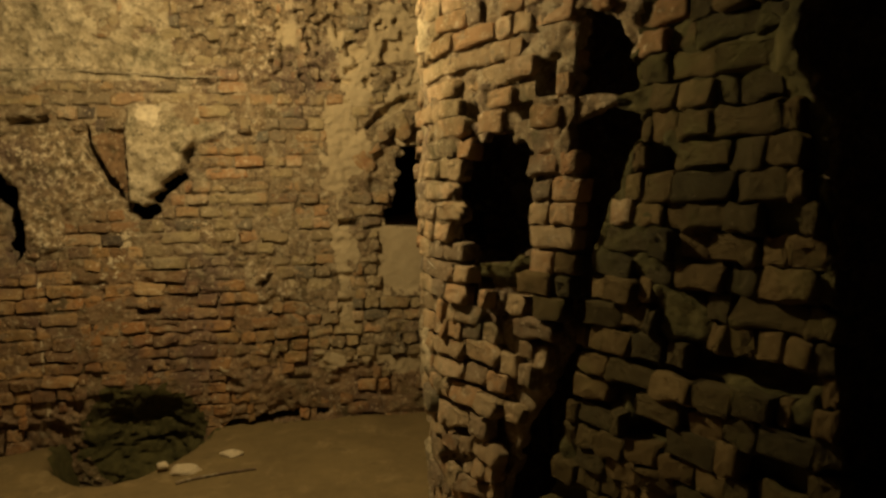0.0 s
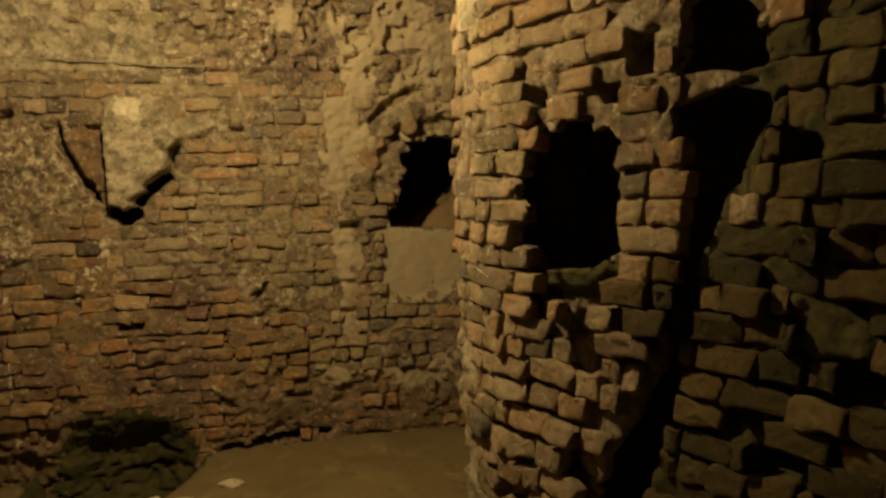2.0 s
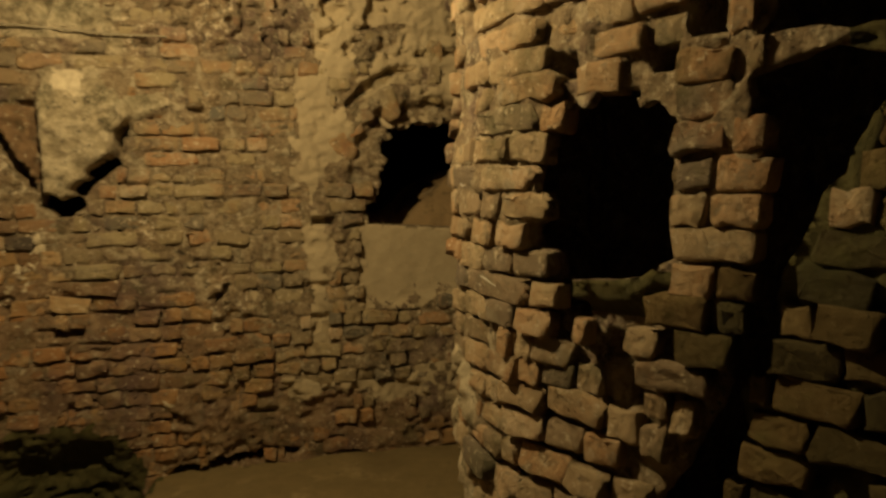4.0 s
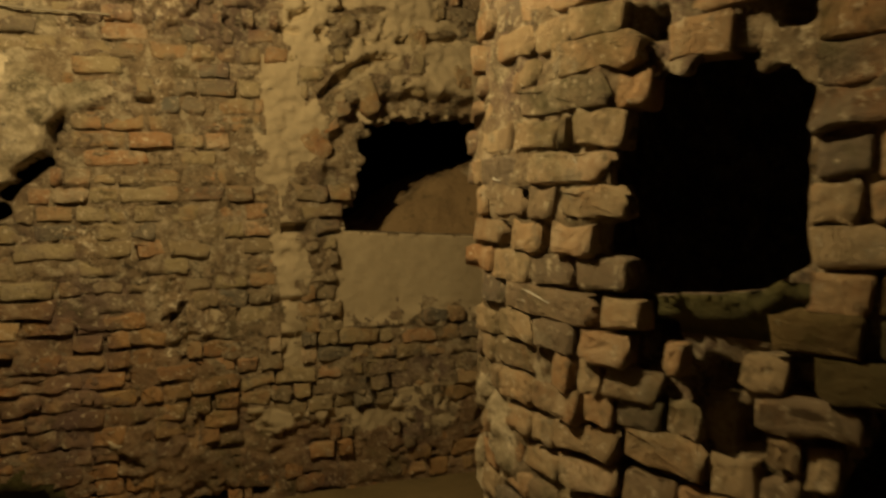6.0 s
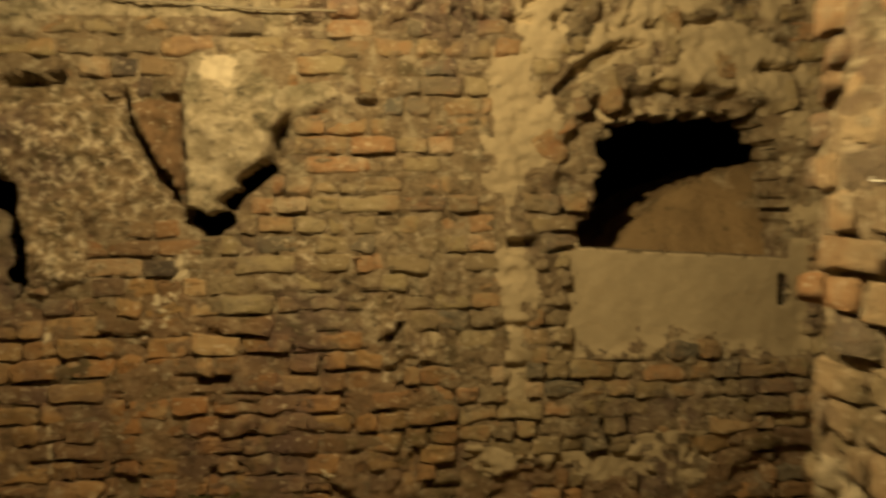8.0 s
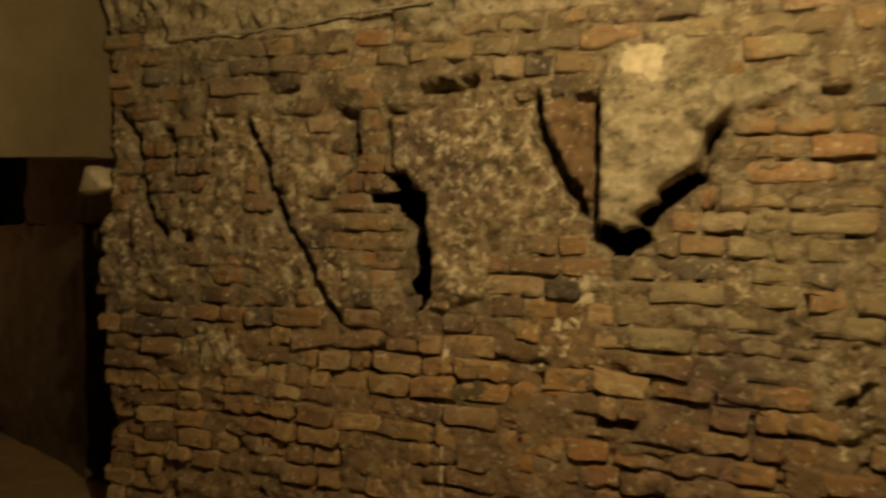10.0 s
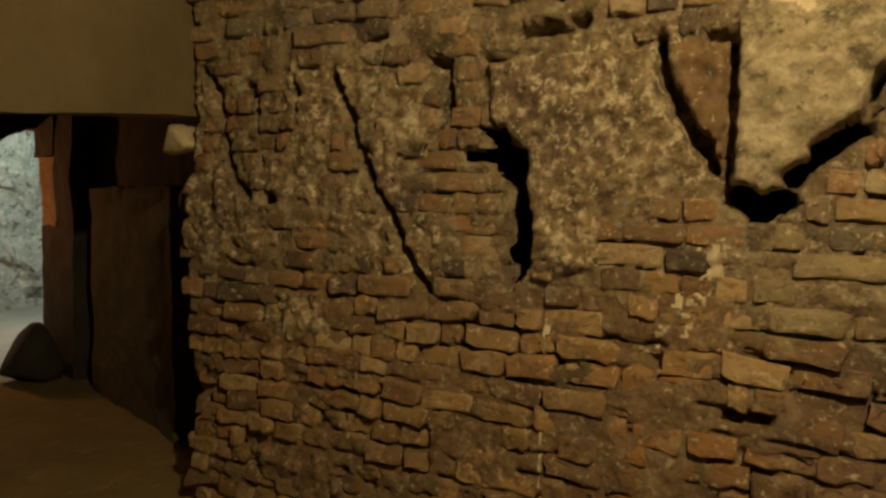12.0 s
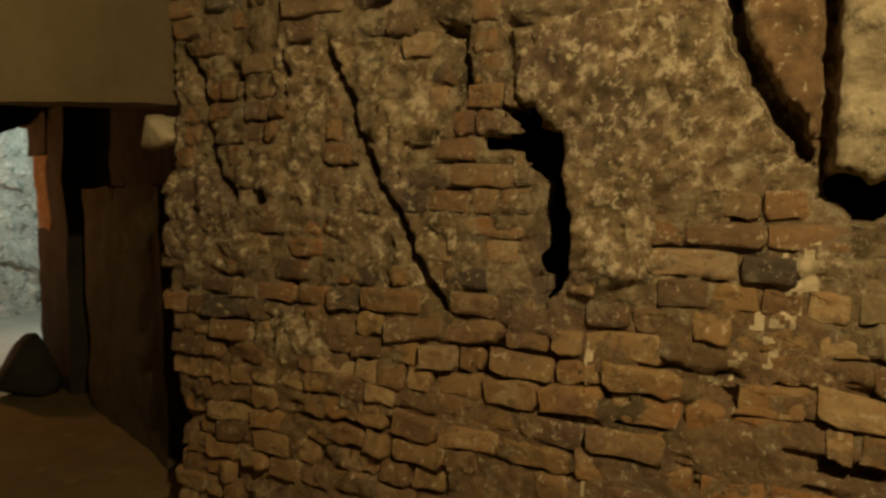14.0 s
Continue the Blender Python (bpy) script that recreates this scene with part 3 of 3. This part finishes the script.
for half, rise in ((0.585, 0.50), (0.665, 0.60)):
    angle = 14.0
    while angle < 166:
        length = rng.choice((0.07, 0.10, 0.13, 0.21))
        speed = math.hypot(half * math.sin(radians(angle)), rise * math.cos(radians(angle)))
        turn = math.degrees((length + 0.012) / speed)
        mid = radians(angle + turn / 2)
        angle += turn
        u, v = 0.85 + half * math.cos(mid), 1.55 + rise * math.sin(mid)
        if poly_dist(np.array([u]), np.array([v]), VOID)[0] < 0.06 or v < 1.6 or rng.random() < 0.3:
            continue
        P, N = north_place(np.array([u]), np.array([v]))
        lean = math.degrees(math.atan2(rise * math.cos(mid), -half * math.sin(mid)))
        m = frame_matrix(P[0] + N[0] * (0.05 * float(fnoise(u, v, 1.6, 3, 2)) - 0.015 + rng.gauss(0, 0.011)), N[0]) @ pose(0, 0, 0, rng.gauss(-6, 8), rng.gauss(-lean * 0.6, 9), rng.gauss(0, 7))
        north_bricks.append((m @ Matrix.Diagonal((length, 0.036, 0.082 + rng.uniform(-0.01, 0.006), 1)), True, (u, v)))

# ---- the pier wall with the window ----
PLAN = [(1.05, 3.04), (0.62, 3.00), (0.50, 2.95), (0.456, 2.87), (0.449, 2.75), (0.456, 2.57), (0.482, 2.42), (0.537, 2.30), (0.65, 2.085), (0.755, 1.89), (0.85, 1.68), (0.98, 1.36), (1.03, 1.21), (1.12, 1.15), (1.9, 1.12)]
plan = np.array(PLAN)
plan_s = 0.06 + np.r_[0, np.cumsum(np.hypot(*np.diff(plan, axis=0).T))]
fine_s = np.linspace(plan_s[0], plan_s[-1], 400)
fine = np.stack([np.interp(fine_s, plan_s, plan[:, k]) for k in (0, 1)], -1)
box9 = np.ones(9) / 9
fine_pad = np.concatenate([np.repeat(fine[:1], 4, 0), fine, np.repeat(fine[-1:], 4, 0)])
fine = np.stack([np.convolve(fine_pad[:, k], box9, "valid") for k in (0, 1)], -1)
fine_t = np.gradient(fine, axis=0)
fine_t /= np.hypot(fine_t[:, 0], fine_t[:, 1])[:, None]
WINDOW = [(1.246, 1.666), (1.313, 1.689), (1.332, 1.715), (1.398, 1.724), (1.449, 1.737), (1.487, 1.725), (1.529, 1.695), (1.58, 1.659), (1.578, 1.57), (1.575, 1.448), (1.58, 1.375), (1.515, 1.33), (1.426, 1.312), (1.265, 1.297), (1.27, 1.365), (1.215, 1.378), (1.215, 1.435), (1.275, 1.448), (1.275, 1.49), (1.246, 1.507), (1.243, 1.573), (1.27, 1.595), (1.27, 1.635)]
GAP_TOP = [(1.775, 2.05), (1.765, 1.86), (1.745, 1.80), (1.86, 1.79), (1.965, 1.797), (1.94, 1.90), (1.90, 1.99)]
GAP = [(1.73, 1.735), (1.80, 1.755), (1.884, 1.77), (1.965, 1.735), (1.97, 1.69), (1.935, 1.62), (1.885, 1.535), (1.85, 1.47), (1.805, 1.36), (1.78, 1.29), (1.765, 1.20), (1.705, 1.10), (1.70, 1.0), (1.67, 0.85), (1.61, 0.68), (1.54, 0.45), (1.38, 0.45), (1.46, 0.66), (1.56, 0.85), (1.625, 0.98), (1.655, 1.08), (1.69, 1.19), (1.725, 1.29), (1.745, 1.40), (1.765, 1.52), (1.765, 1.605), (1.735, 1.675)]
PIER_GAPS = [(1.103, 1.622, 0.022, 0.062), (1.145, 1.622, 0.018, 0.062), (0.98, 1.36, 0.05, 0.03), (1.195, 1.26, 0.03, 0.06), (0.909, 1.40, 0.035, 0.05), (1.074, 1.405, 0.016, 0.06), (0.99, 1.475, 0.03, 0.05), (1.305, 1.215, 0.06, 0.07), (2.03, 1.62, 0.06, 0.05), (2.27, 1.135, 0.3, 0.07), (1.99, 0.905, 0.12, 0.05), (1.06, 1.13, 0.04, 0.08), (1.43, 1.15, 0.07, 0.06), (1.475, 1.06, 0.05, 0.08), (1.31, 1.80, 0.05, 0.05), (1.655, 1.87, 0.06, 0.09), (1.55, 1.79, 0.05, 0.05)]
PIER_HOLES = [ragged(*g) for g in PIER_GAPS]


def pier_place(U, V):
    x, y = np.interp(U, fine_s, fine[:, 0]), np.interp(U, fine_s, fine[:, 1])
    tx, ty = np.interp(U, fine_s, fine_t[:, 0]), np.interp(U, fine_s, fine_t[:, 1])
    return np.stack([x, y, V], -1), np.stack([ty, -tx, np.zeros_like(x)], -1)


def pier_cover(u, v):
    c = step(0.05, 0.22, fnoise(u, v, 3.3, 71) - 0.12)
    c = np.maximum(c, step(1.235, 1.265, v) * step(1.33, 1.31, v) * step(1.28, 1.33, u) * step(1.56, 1.52, u))
    c = np.maximum(c, step(0.0, 0.2, fnoise(u, v, 5, 72) + 0.15) * step(1.0, 0.85, u) * step(1.12, 0.95, v))
    return np.maximum(c, 0.8 * step(0.0, 0.2, fnoise(u, v, 5, 73)) * step(0.5, 0.3, v))


def pier_height(u, v):
    rough = step(1.36, 1.25, v) * step(1.0, 1.2, u)
    top = step(1.28, 1.42, v) * step(1.8, 1.7, u)
    h = -0.014 + 0.010 * top - 0.030 * rough - (0.03 - 0.018 * top) * step(0.0, 0.15, fnoise(u, v, 6.5, 87)) + 0.018 * fnoise(u, v, 12, 81) + 0.014 * fnoise(u, v, 40, 82, 3)
    h = h + pier_cover(u, v) * 0.026
    h = h - 0.042 * step(1.74, 1.90, u - 0.35 * (v - 1.5))
    for p in PIER_HOLES:
        h = h - step(0.008, -0.006, poly_dist(u, v, p) + 0.012 * fnoise(u, v, 25, 83)) * 0.09
    return h + 0.04 * fnoise(u, v, 2.0, 84, 2)


def pier_hole(u, v):
    j = 0.03 * fnoise(u, v, 11, 85)
    d = np.minimum(2.43 + 0.16 * (1.7 - v) + 2 * j - u, poly_dist(u, v, WINDOW) + 0.4 * j + (0.7 * j + 0.03 * fnoise(u, v, 24, 89, 2)) * step(1.58, 1.66, v))
    return np.minimum(d, np.minimum(poly_dist(u, v, GAP), poly_dist(u, v, GAP_TOP)) + j)


# Moss slot past the gap also darkens the mortar where light falls off.
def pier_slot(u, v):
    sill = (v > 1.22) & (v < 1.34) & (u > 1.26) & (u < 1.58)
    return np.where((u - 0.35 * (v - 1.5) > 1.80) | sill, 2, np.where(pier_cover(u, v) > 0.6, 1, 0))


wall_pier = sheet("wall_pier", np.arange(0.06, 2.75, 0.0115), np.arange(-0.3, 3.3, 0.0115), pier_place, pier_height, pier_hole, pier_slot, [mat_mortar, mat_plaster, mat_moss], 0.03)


def pier_blocked(u, v):
    g = poly_dist(u, v, WINDOW) < 0.004
    g = g | (poly_dist(u, v, GAP) < 0.004) | (poly_dist(u, v, GAP_TOP) < 0.004)
    for p in PIER_HOLES:
        g = g | (poly_dist(u, v, p) < 0.006)
    return g | (pier_cover(u, v) > 0.9) | (v < 0.1) | (u > 2.41 + 0.16 * (1.7 - v) + 0.05 * fnoise(u, v, 11, 85))


PIER_KNOWN = {
    14: [(1.509, 1.661)],
    15: [(0.845, 1.001), (1.014, 1.144), (1.163, 1.275), (1.591, 1.714)],
    16: [(0.74, 0.875), (0.907, 1.18), (1.21, 1.30), (1.527, 1.666), (1.685, 1.738)],
    17: [(0.72, 0.821), (0.844, 0.991), (0.999, 1.136), (1.154, 1.268), (1.58, 1.669), (1.683, 1.756)],
    18: [(0.715, 0.886), (0.933, 1.064), (1.085, 1.211), (1.581, 1.758)],
    19: [(0.754, 0.827), (0.849, 0.985), (1.019, 1.107), (1.121, 1.271), (1.58, 1.652), (1.67, 1.768)],
    20: [(0.802, 0.952), (1.008, 1.239), (1.588, 1.668), (1.676, 1.782)],
    21: [(0.738, 0.862), (0.878, 0.924), (0.954, 1.088), (1.118, 1.134), (1.156, 1.267), (1.581, 1.688), (1.71, 1.772)],
    22: [(0.955, 1.23), (1.24, 1.32), (1.585, 1.707)],
    23: [(1.08, 1.29), (1.345, 1.46), (1.587, 1.705)],
}
pier_bricks = course_bricks(0.30, 2.60, 0.0898, 2.55, 0.0712, pier_place, pier_blocked, lambda u, v: (v < 1.33 and u > 1.05) or u > 1.78, (0.075, 0.10, 0.12, 0.15, 0.19),
                            lambda u, v: 0.05 * float(fnoise(u, v, 3.0, 86, 2)) * (v < 1.3), lambda u, v: 0.04 * float(fnoise(u, v, 2.0, 84, 2)) - 0.016 - 0.045 * float(step(1.74, 1.90, u - 0.35 * (v - 1.5))), 0.008, PIER_KNOWN)

# ---- floor, ceiling and closing walls ----
def floor_height(x, y):
    z = 0.10 + 0.025 * step(3.2, 4.3, y) + 0.035 * fnoise(x, y, 0.9, 91) + 0.012 * fnoise(x, y, 6, 92)
    pit = step(1.0, 0.72, np.hypot((x + 1.10) / 0.44, (y - 4.33) / 0.70) + 0.10 * fnoise(x, y, 4, 93))
    z = z - 0.42 * pit
    side = step(1.0, 0.6, np.hypot((x + 1.9) / 0.45, (y - 4.35) / 0.25))
    return z - 0.10 * side + 0.05 * step(-3.0, -4.0, x)


fx, fy = np.arange(-5.8, 3.12, 0.027), np.arange(-2.72, 5.6, 0.027)


def floor_place(U, V):
    return np.stack([U, V, np.zeros_like(U)], -1), np.stack([np.zeros_like(U), np.zeros_like(U), np.ones_like(U)], -1)


sheet("floor", fx, fy, floor_place, floor_height, lambda u, v: np.ones(u.shape),
      lambda u, v: np.where(np.hypot((u + 1.10) / 0.46, (v - 4.33) / 0.55) < 1.0, 1, 0), [mat_earth, mat_moss], 0.15)
slab("ground", (-9.6, -3.0, -0.8), (3.4, 9.0, -0.40), mat_earth)
# Unseen faces, coloured near black so that they return little bounce light.
slab("ceiling", (-9.6, -3.0, 3.26), (3.4, 9.0, 3.5), mat_shade_dark)
slab("wall_south", (-9.6, -3.0, -0.4), (3.4, -2.7, 3.26), mat_shade_dark)
slab("wall_east", (3.1, -2.7, -0.4), (3.4, 9.0, 3.26), mat_shade_dark)
slab("wall_far_north", (-9.6, 8.7, -0.4), (3.1, 9.0, 3.26), mat_shade_dark)
# Added partition: seals the pier's inside from the bulb so its openings stay black.
slab("light_block_behind_pier", (1.0, 3.05, -0.4), (3.1, 3.35, 3.26), mat_mortar)
slab("wall_north_end", (1.96, 4.33, -0.4), (3.1, 4.6, 3.26), mat_mortar)
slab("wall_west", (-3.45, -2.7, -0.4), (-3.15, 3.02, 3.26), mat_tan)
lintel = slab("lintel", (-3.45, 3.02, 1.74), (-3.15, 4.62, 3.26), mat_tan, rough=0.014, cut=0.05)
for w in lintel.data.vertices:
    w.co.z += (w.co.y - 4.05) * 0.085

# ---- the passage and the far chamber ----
# Set-back wall around the facing: lintel and jamb shade put into its colour.
slab("passage_wall", (0, 0, -0.2), (2.05, 0.24, 3.2), mat_shade_dark, rough=0.02, cut=0.08, turn=160.5, origin=(-3.18, 4.90, 0), seed=5)
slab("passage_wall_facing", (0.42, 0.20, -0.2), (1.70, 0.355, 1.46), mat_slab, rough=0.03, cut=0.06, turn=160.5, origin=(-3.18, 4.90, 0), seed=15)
# Foot, side and end are shaded by colour; only the orange-lit stretch stays brick.
slab("passage_wall_foot", (0.2, 0.02, -0.2), (0.79, 0.39, 1.19), mat_shade_dark, rough=0.02, cut=0.08, turn=166, origin=(-4.86, 5.52, 0), seed=9)
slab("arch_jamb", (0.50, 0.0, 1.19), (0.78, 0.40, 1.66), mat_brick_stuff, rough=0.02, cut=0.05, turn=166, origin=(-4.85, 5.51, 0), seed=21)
slab("arch_side", (0.50, 0.0, 1.66), (0.85, 0.42, 3.2), mat_shade_dark, rough=0.03, cut=0.08, turn=166, origin=(-4.85, 5.51, 0), seed=22)
slab("passage_wall_end", (0.2, 0, -0.2), (0.50, 0.4, 3.2), mat_shade_dark, rough=0.02, cut=0.08, turn=166, origin=(-4.85, 5.51, 0), seed=8)
slab("passage_ceiling", (-5.8, 3.0, 2.15), (-3.45, 6.0, 2.4), mat_shade_dark)
slab("passage_wall_south", (-9.3, 2.75, -0.4), (-3.45, 3.0, 3.26), mat_shade_dark)
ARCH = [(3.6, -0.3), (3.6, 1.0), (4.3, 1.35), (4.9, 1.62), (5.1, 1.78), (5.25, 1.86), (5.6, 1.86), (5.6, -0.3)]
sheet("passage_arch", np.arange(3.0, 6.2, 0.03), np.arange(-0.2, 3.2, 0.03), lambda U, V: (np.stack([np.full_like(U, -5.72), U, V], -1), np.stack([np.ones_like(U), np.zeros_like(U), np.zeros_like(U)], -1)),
      lambda u, v: 0.05 * fnoise(u, v, 4, 97), lambda u, v: poly_dist(u, v, ARCH) + 0.05 * fnoise(u, v, 5, 98), lambda u, v: np.zeros(u.shape, int), [mat_shade_dark], 0.25)
slab("chamber_wall", (-8.6, 2.9, -0.2), (-8.15, 8.7, 3.2), mat_rock, rough=0.13, cut=0.07, seed=3)
slab("chamber_wall_back", (-5.3, 5.75, -0.4), (-5.0, 8.7, 3.26), mat_shade_dark)
slab("chamber_floor", (-8.2, 3.0, -0.1), (-5.75, 8.7, 0.19), mat_concrete, rough=0.012, cut=0.2)

# ---- niche ----
def heap_height(x, y):
    top = np.interp(x, [0.3, 0.66, 0.80, 0.97, 1.22, 1.6], [1.30, 1.33, 1.455, 1.565, 1.645, 1.69])
    return 1.20 + (top - 1.20) * step(4.46, 4.75, y) + 0.05 * fnoise(x, y, 8, 95) + 0.035 * fnoise(x, y, 25, 96)


sheet("niche_heap", np.arange(0.30, 1.9, 0.02), np.arange(4.49, 5.5, 0.02), floor_place, heap_height, lambda u, v: np.ones(u.shape), lambda u, v: np.zeros(u.shape, int), [mat_heap], 0.4)


# ---- loose things ----
def lump(name, centre, size, mat, label, category, seed, detail=3, rough=0.25, cuts=0):
    bm = bmesh.new()
    bmesh.ops.create_icosphere(bm, subdivisions=detail, radius=0.5)
    for w in bm.verts:
        k = 1 + rough * noise.noise(w.co * 2.2 + Vector((seed, 0, 0))) + rough * 0.5 * noise.noise(w.co * 6 + Vector((0, seed, 0)))
        w.co = Vector((w.co.x * size[0], w.co.y * size[1], max(w.co.z, -0.42) * size[2])) * k
    turn = random.Random(seed)
    for _ in range(cuts):
        d = Vector((turn.uniform(-1, 1), turn.uniform(-1, 1), turn.uniform(-0.6, 1))).normalized()
        reach = max(w.co.dot(d) for w in bm.verts) * turn.uniform(0.55, 0.8)
        for w in bm.verts:
            over = w.co.dot(d) - reach
            if over > 0:
                w.co -= d * over * 0.92
    ob = part(name, bm, mat, None)
    ob.location = centre
    return tagged(ob, label, category)


lump("pebble", (-0.82, 3.74, 0.145), (0.06, 0.05, 0.04), mat_pale, "small pale rounded pebble on the earth floor by the pit", "pebble", 3)
lump("flat_stone", (-0.70, 3.72, 0.125), (0.20, 0.12, 0.06), mat_pale, "flat pale stone half sunk in the earth floor", "stone", 17, 3, 0.3, 6)
lump("flat_stone", (-0.50, 3.86, 0.13), (0.15, 0.10, 0.05), mat_pale, "small flat pale stone half sunk in the earth floor", "stone", 19, 3, 0.3, 6)
# Near-black colour stands for the boulder's unlit, backlit side.
lump("boulder", (-5.42, 5.06, 0.33), (0.48, 0.42, 0.44), mat_shade_dark, "rounded boulder on the floor of the passage, coloured as a dark silhouette", "boulder", 7, 3, 0.3, 5)
lump("jamb_stone", (-3.235, 4.38, 1.665), (0.22, 0.18, 0.14), mat_pale, "pale rough stone wedged into the jamb under the lintel", "stone", 9, 3, 0.4, 9)
lump("jamb_stone", (-3.11, 4.335, 1.475), (0.10, 0.10, 0.10), mat_coat, "small stained broken stone at the edge of the jamb", "stone", 23, 3, 0.4, 8)
lump("jamb_stone", (-3.10, 4.335, 1.285), (0.11, 0.10, 0.17), mat_coat, "upright stained broken stone at the edge of the jamb", "stone", 27, 3, 0.4, 8)
lump("corbel_stone", (-3.42, 4.63, 1.40), (0.19, 0.30, 0.16), mat_tan, "dim brown stone sticking out of the passage wall", "stone", 11, 3, 0.4, 9)
lump("wall_stone", (-0.565, 4.335, 0.505), (0.18, 0.10, 0.09), mat_pale, "pale broken stone set in the brick wall", "stone", 13, 3, 0.35, 7)

stick_curve = bpy.data.curves.new("stick", "CURVE")
stick_curve.dimensions, stick_curve.bevel_depth, stick_curve.bevel_resolution = "3D", 0.010, 2
twig = stick_curve.splines.new("POLY")
twig.points.add(12)
for k in range(13):
    f = k / 12
    x, y = -0.72 + 0.38 * f, 3.56 + 0.10 * f + 0.01 * math.sin(5 * f)
    twig.points[k].co = (x, y, float(floor_height(np.array(x), np.array(y))) + 0.009, 1)
    twig.points[k].radius = 1.0 - 0.55 * f
stick_curve.materials.append(mat_mortar)
tagged(new("stick", stick_curve), "thin brown stick lying on the earth floor", "stick")

cable_curve = bpy.data.curves.new("cable", "CURVE")
cable_curve.dimensions, cable_curve.bevel_depth, cable_curve.bevel_resolution = "3D", 0.0045, 2
line = cable_curve.splines.new("POLY")
line.points.add(40)
for k in range(41):
    x = -2.75 + 2.25 * k / 40
    z = 2.235 + 0.02 * math.sin(x * 3.1) + 0.008 * noise.noise(Vector((x * 6, 0, 0)))
    a = (z - SPRING) / BEND
    line.points[k].co = (x, WALL_Y - BEND * (1 - math.cos(a)) - 0.028, z, 1)
cable = new("cable", cable_curve)
cable_curve.materials.append(mat_cable)
tagged(cable, "thin dusty cable strung along the brick wall", "cable")

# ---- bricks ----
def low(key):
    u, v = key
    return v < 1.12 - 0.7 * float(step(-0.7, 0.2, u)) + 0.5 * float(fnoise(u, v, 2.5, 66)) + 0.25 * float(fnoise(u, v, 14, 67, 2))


near_west = lambda k: -3.15 < k[0] < -0.95 and 0.3 < k[1] < 2.05
lay([b for b in north_bricks if not low(b[2])], wall_north, near_west, mat_brick, mat_brick_stuff)
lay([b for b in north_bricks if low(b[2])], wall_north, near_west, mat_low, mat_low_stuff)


# Bricks past the gap, which carry the fall-off of light in their colour.
def dim_end(key):
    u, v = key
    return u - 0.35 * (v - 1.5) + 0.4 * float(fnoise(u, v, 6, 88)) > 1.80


lay([b for b in pier_bricks if not dim_end(b[2])], wall_pier, lambda k: k[1] < 2.45, mat_stone, mat_brick_stuff)
lay([b for b in pier_bricks if dim_end(b[2])], wall_pier, lambda k: k[1] < 2.45, mat_dim_end, mat_brick_stuff)


# ---- chalk scribbles on the pier bricks ----
def chalk(pts, wide=0.0025):
    """A thin proud stroke along points (u, v) of the pier's face."""
    verts, faces = [], []
    line = [(a + (c - a) * k / 4, b + (d - b) * k / 4) for (a, b), (c, d) in zip(pts, pts[1:]) for k in range(4)] + [pts[-1]]
    for k, (u, v) in enumerate(line):
        P, N = pier_place(np.array([u]), np.array([v]))
        n = Vector(N[0])
        side = n.cross(Vector((0, 0, 1))) * 0.6 + Vector((0, 0, 0.8))
        w = wide * (0.5 + 0.5 * math.sin(math.pi * (k + 0.6) / (len(line) + 0.4)))
        base = Vector(P[0]) + n * (0.04 * float(fnoise(u, v, 2.0, 84, 2)) - 0.016 + 0.0205)
        verts += [base - side * w, base + n * 0.0015, base + side * w]
        if k:
            o = 3 * k
            faces += [(o - 3, o, o + 1, o - 2), (o - 2, o + 1, o + 2, o - 1)]
    ob = mesh_object("chalk_mark", verts, faces, [mat_chalk], parent=wall_pier)
    return ob


for stroke in ([(0.845, 1.563), (0.875, 1.566), (0.90, 1.558)], [(0.85, 1.545), (0.885, 1.548), (0.862, 1.53), (0.90, 1.527)], [(1.165, 1.565), (1.172, 1.55), (1.165, 1.53)],
               [(0.955, 1.28), (0.985, 1.285), (0.965, 1.265), (0.99, 1.255)], [(0.985, 1.285), (1.03, 1.277), (1.08, 1.265)], [(1.15, 1.40), (1.17, 1.402), (1.19, 1.395)]):
    chalk(stroke)
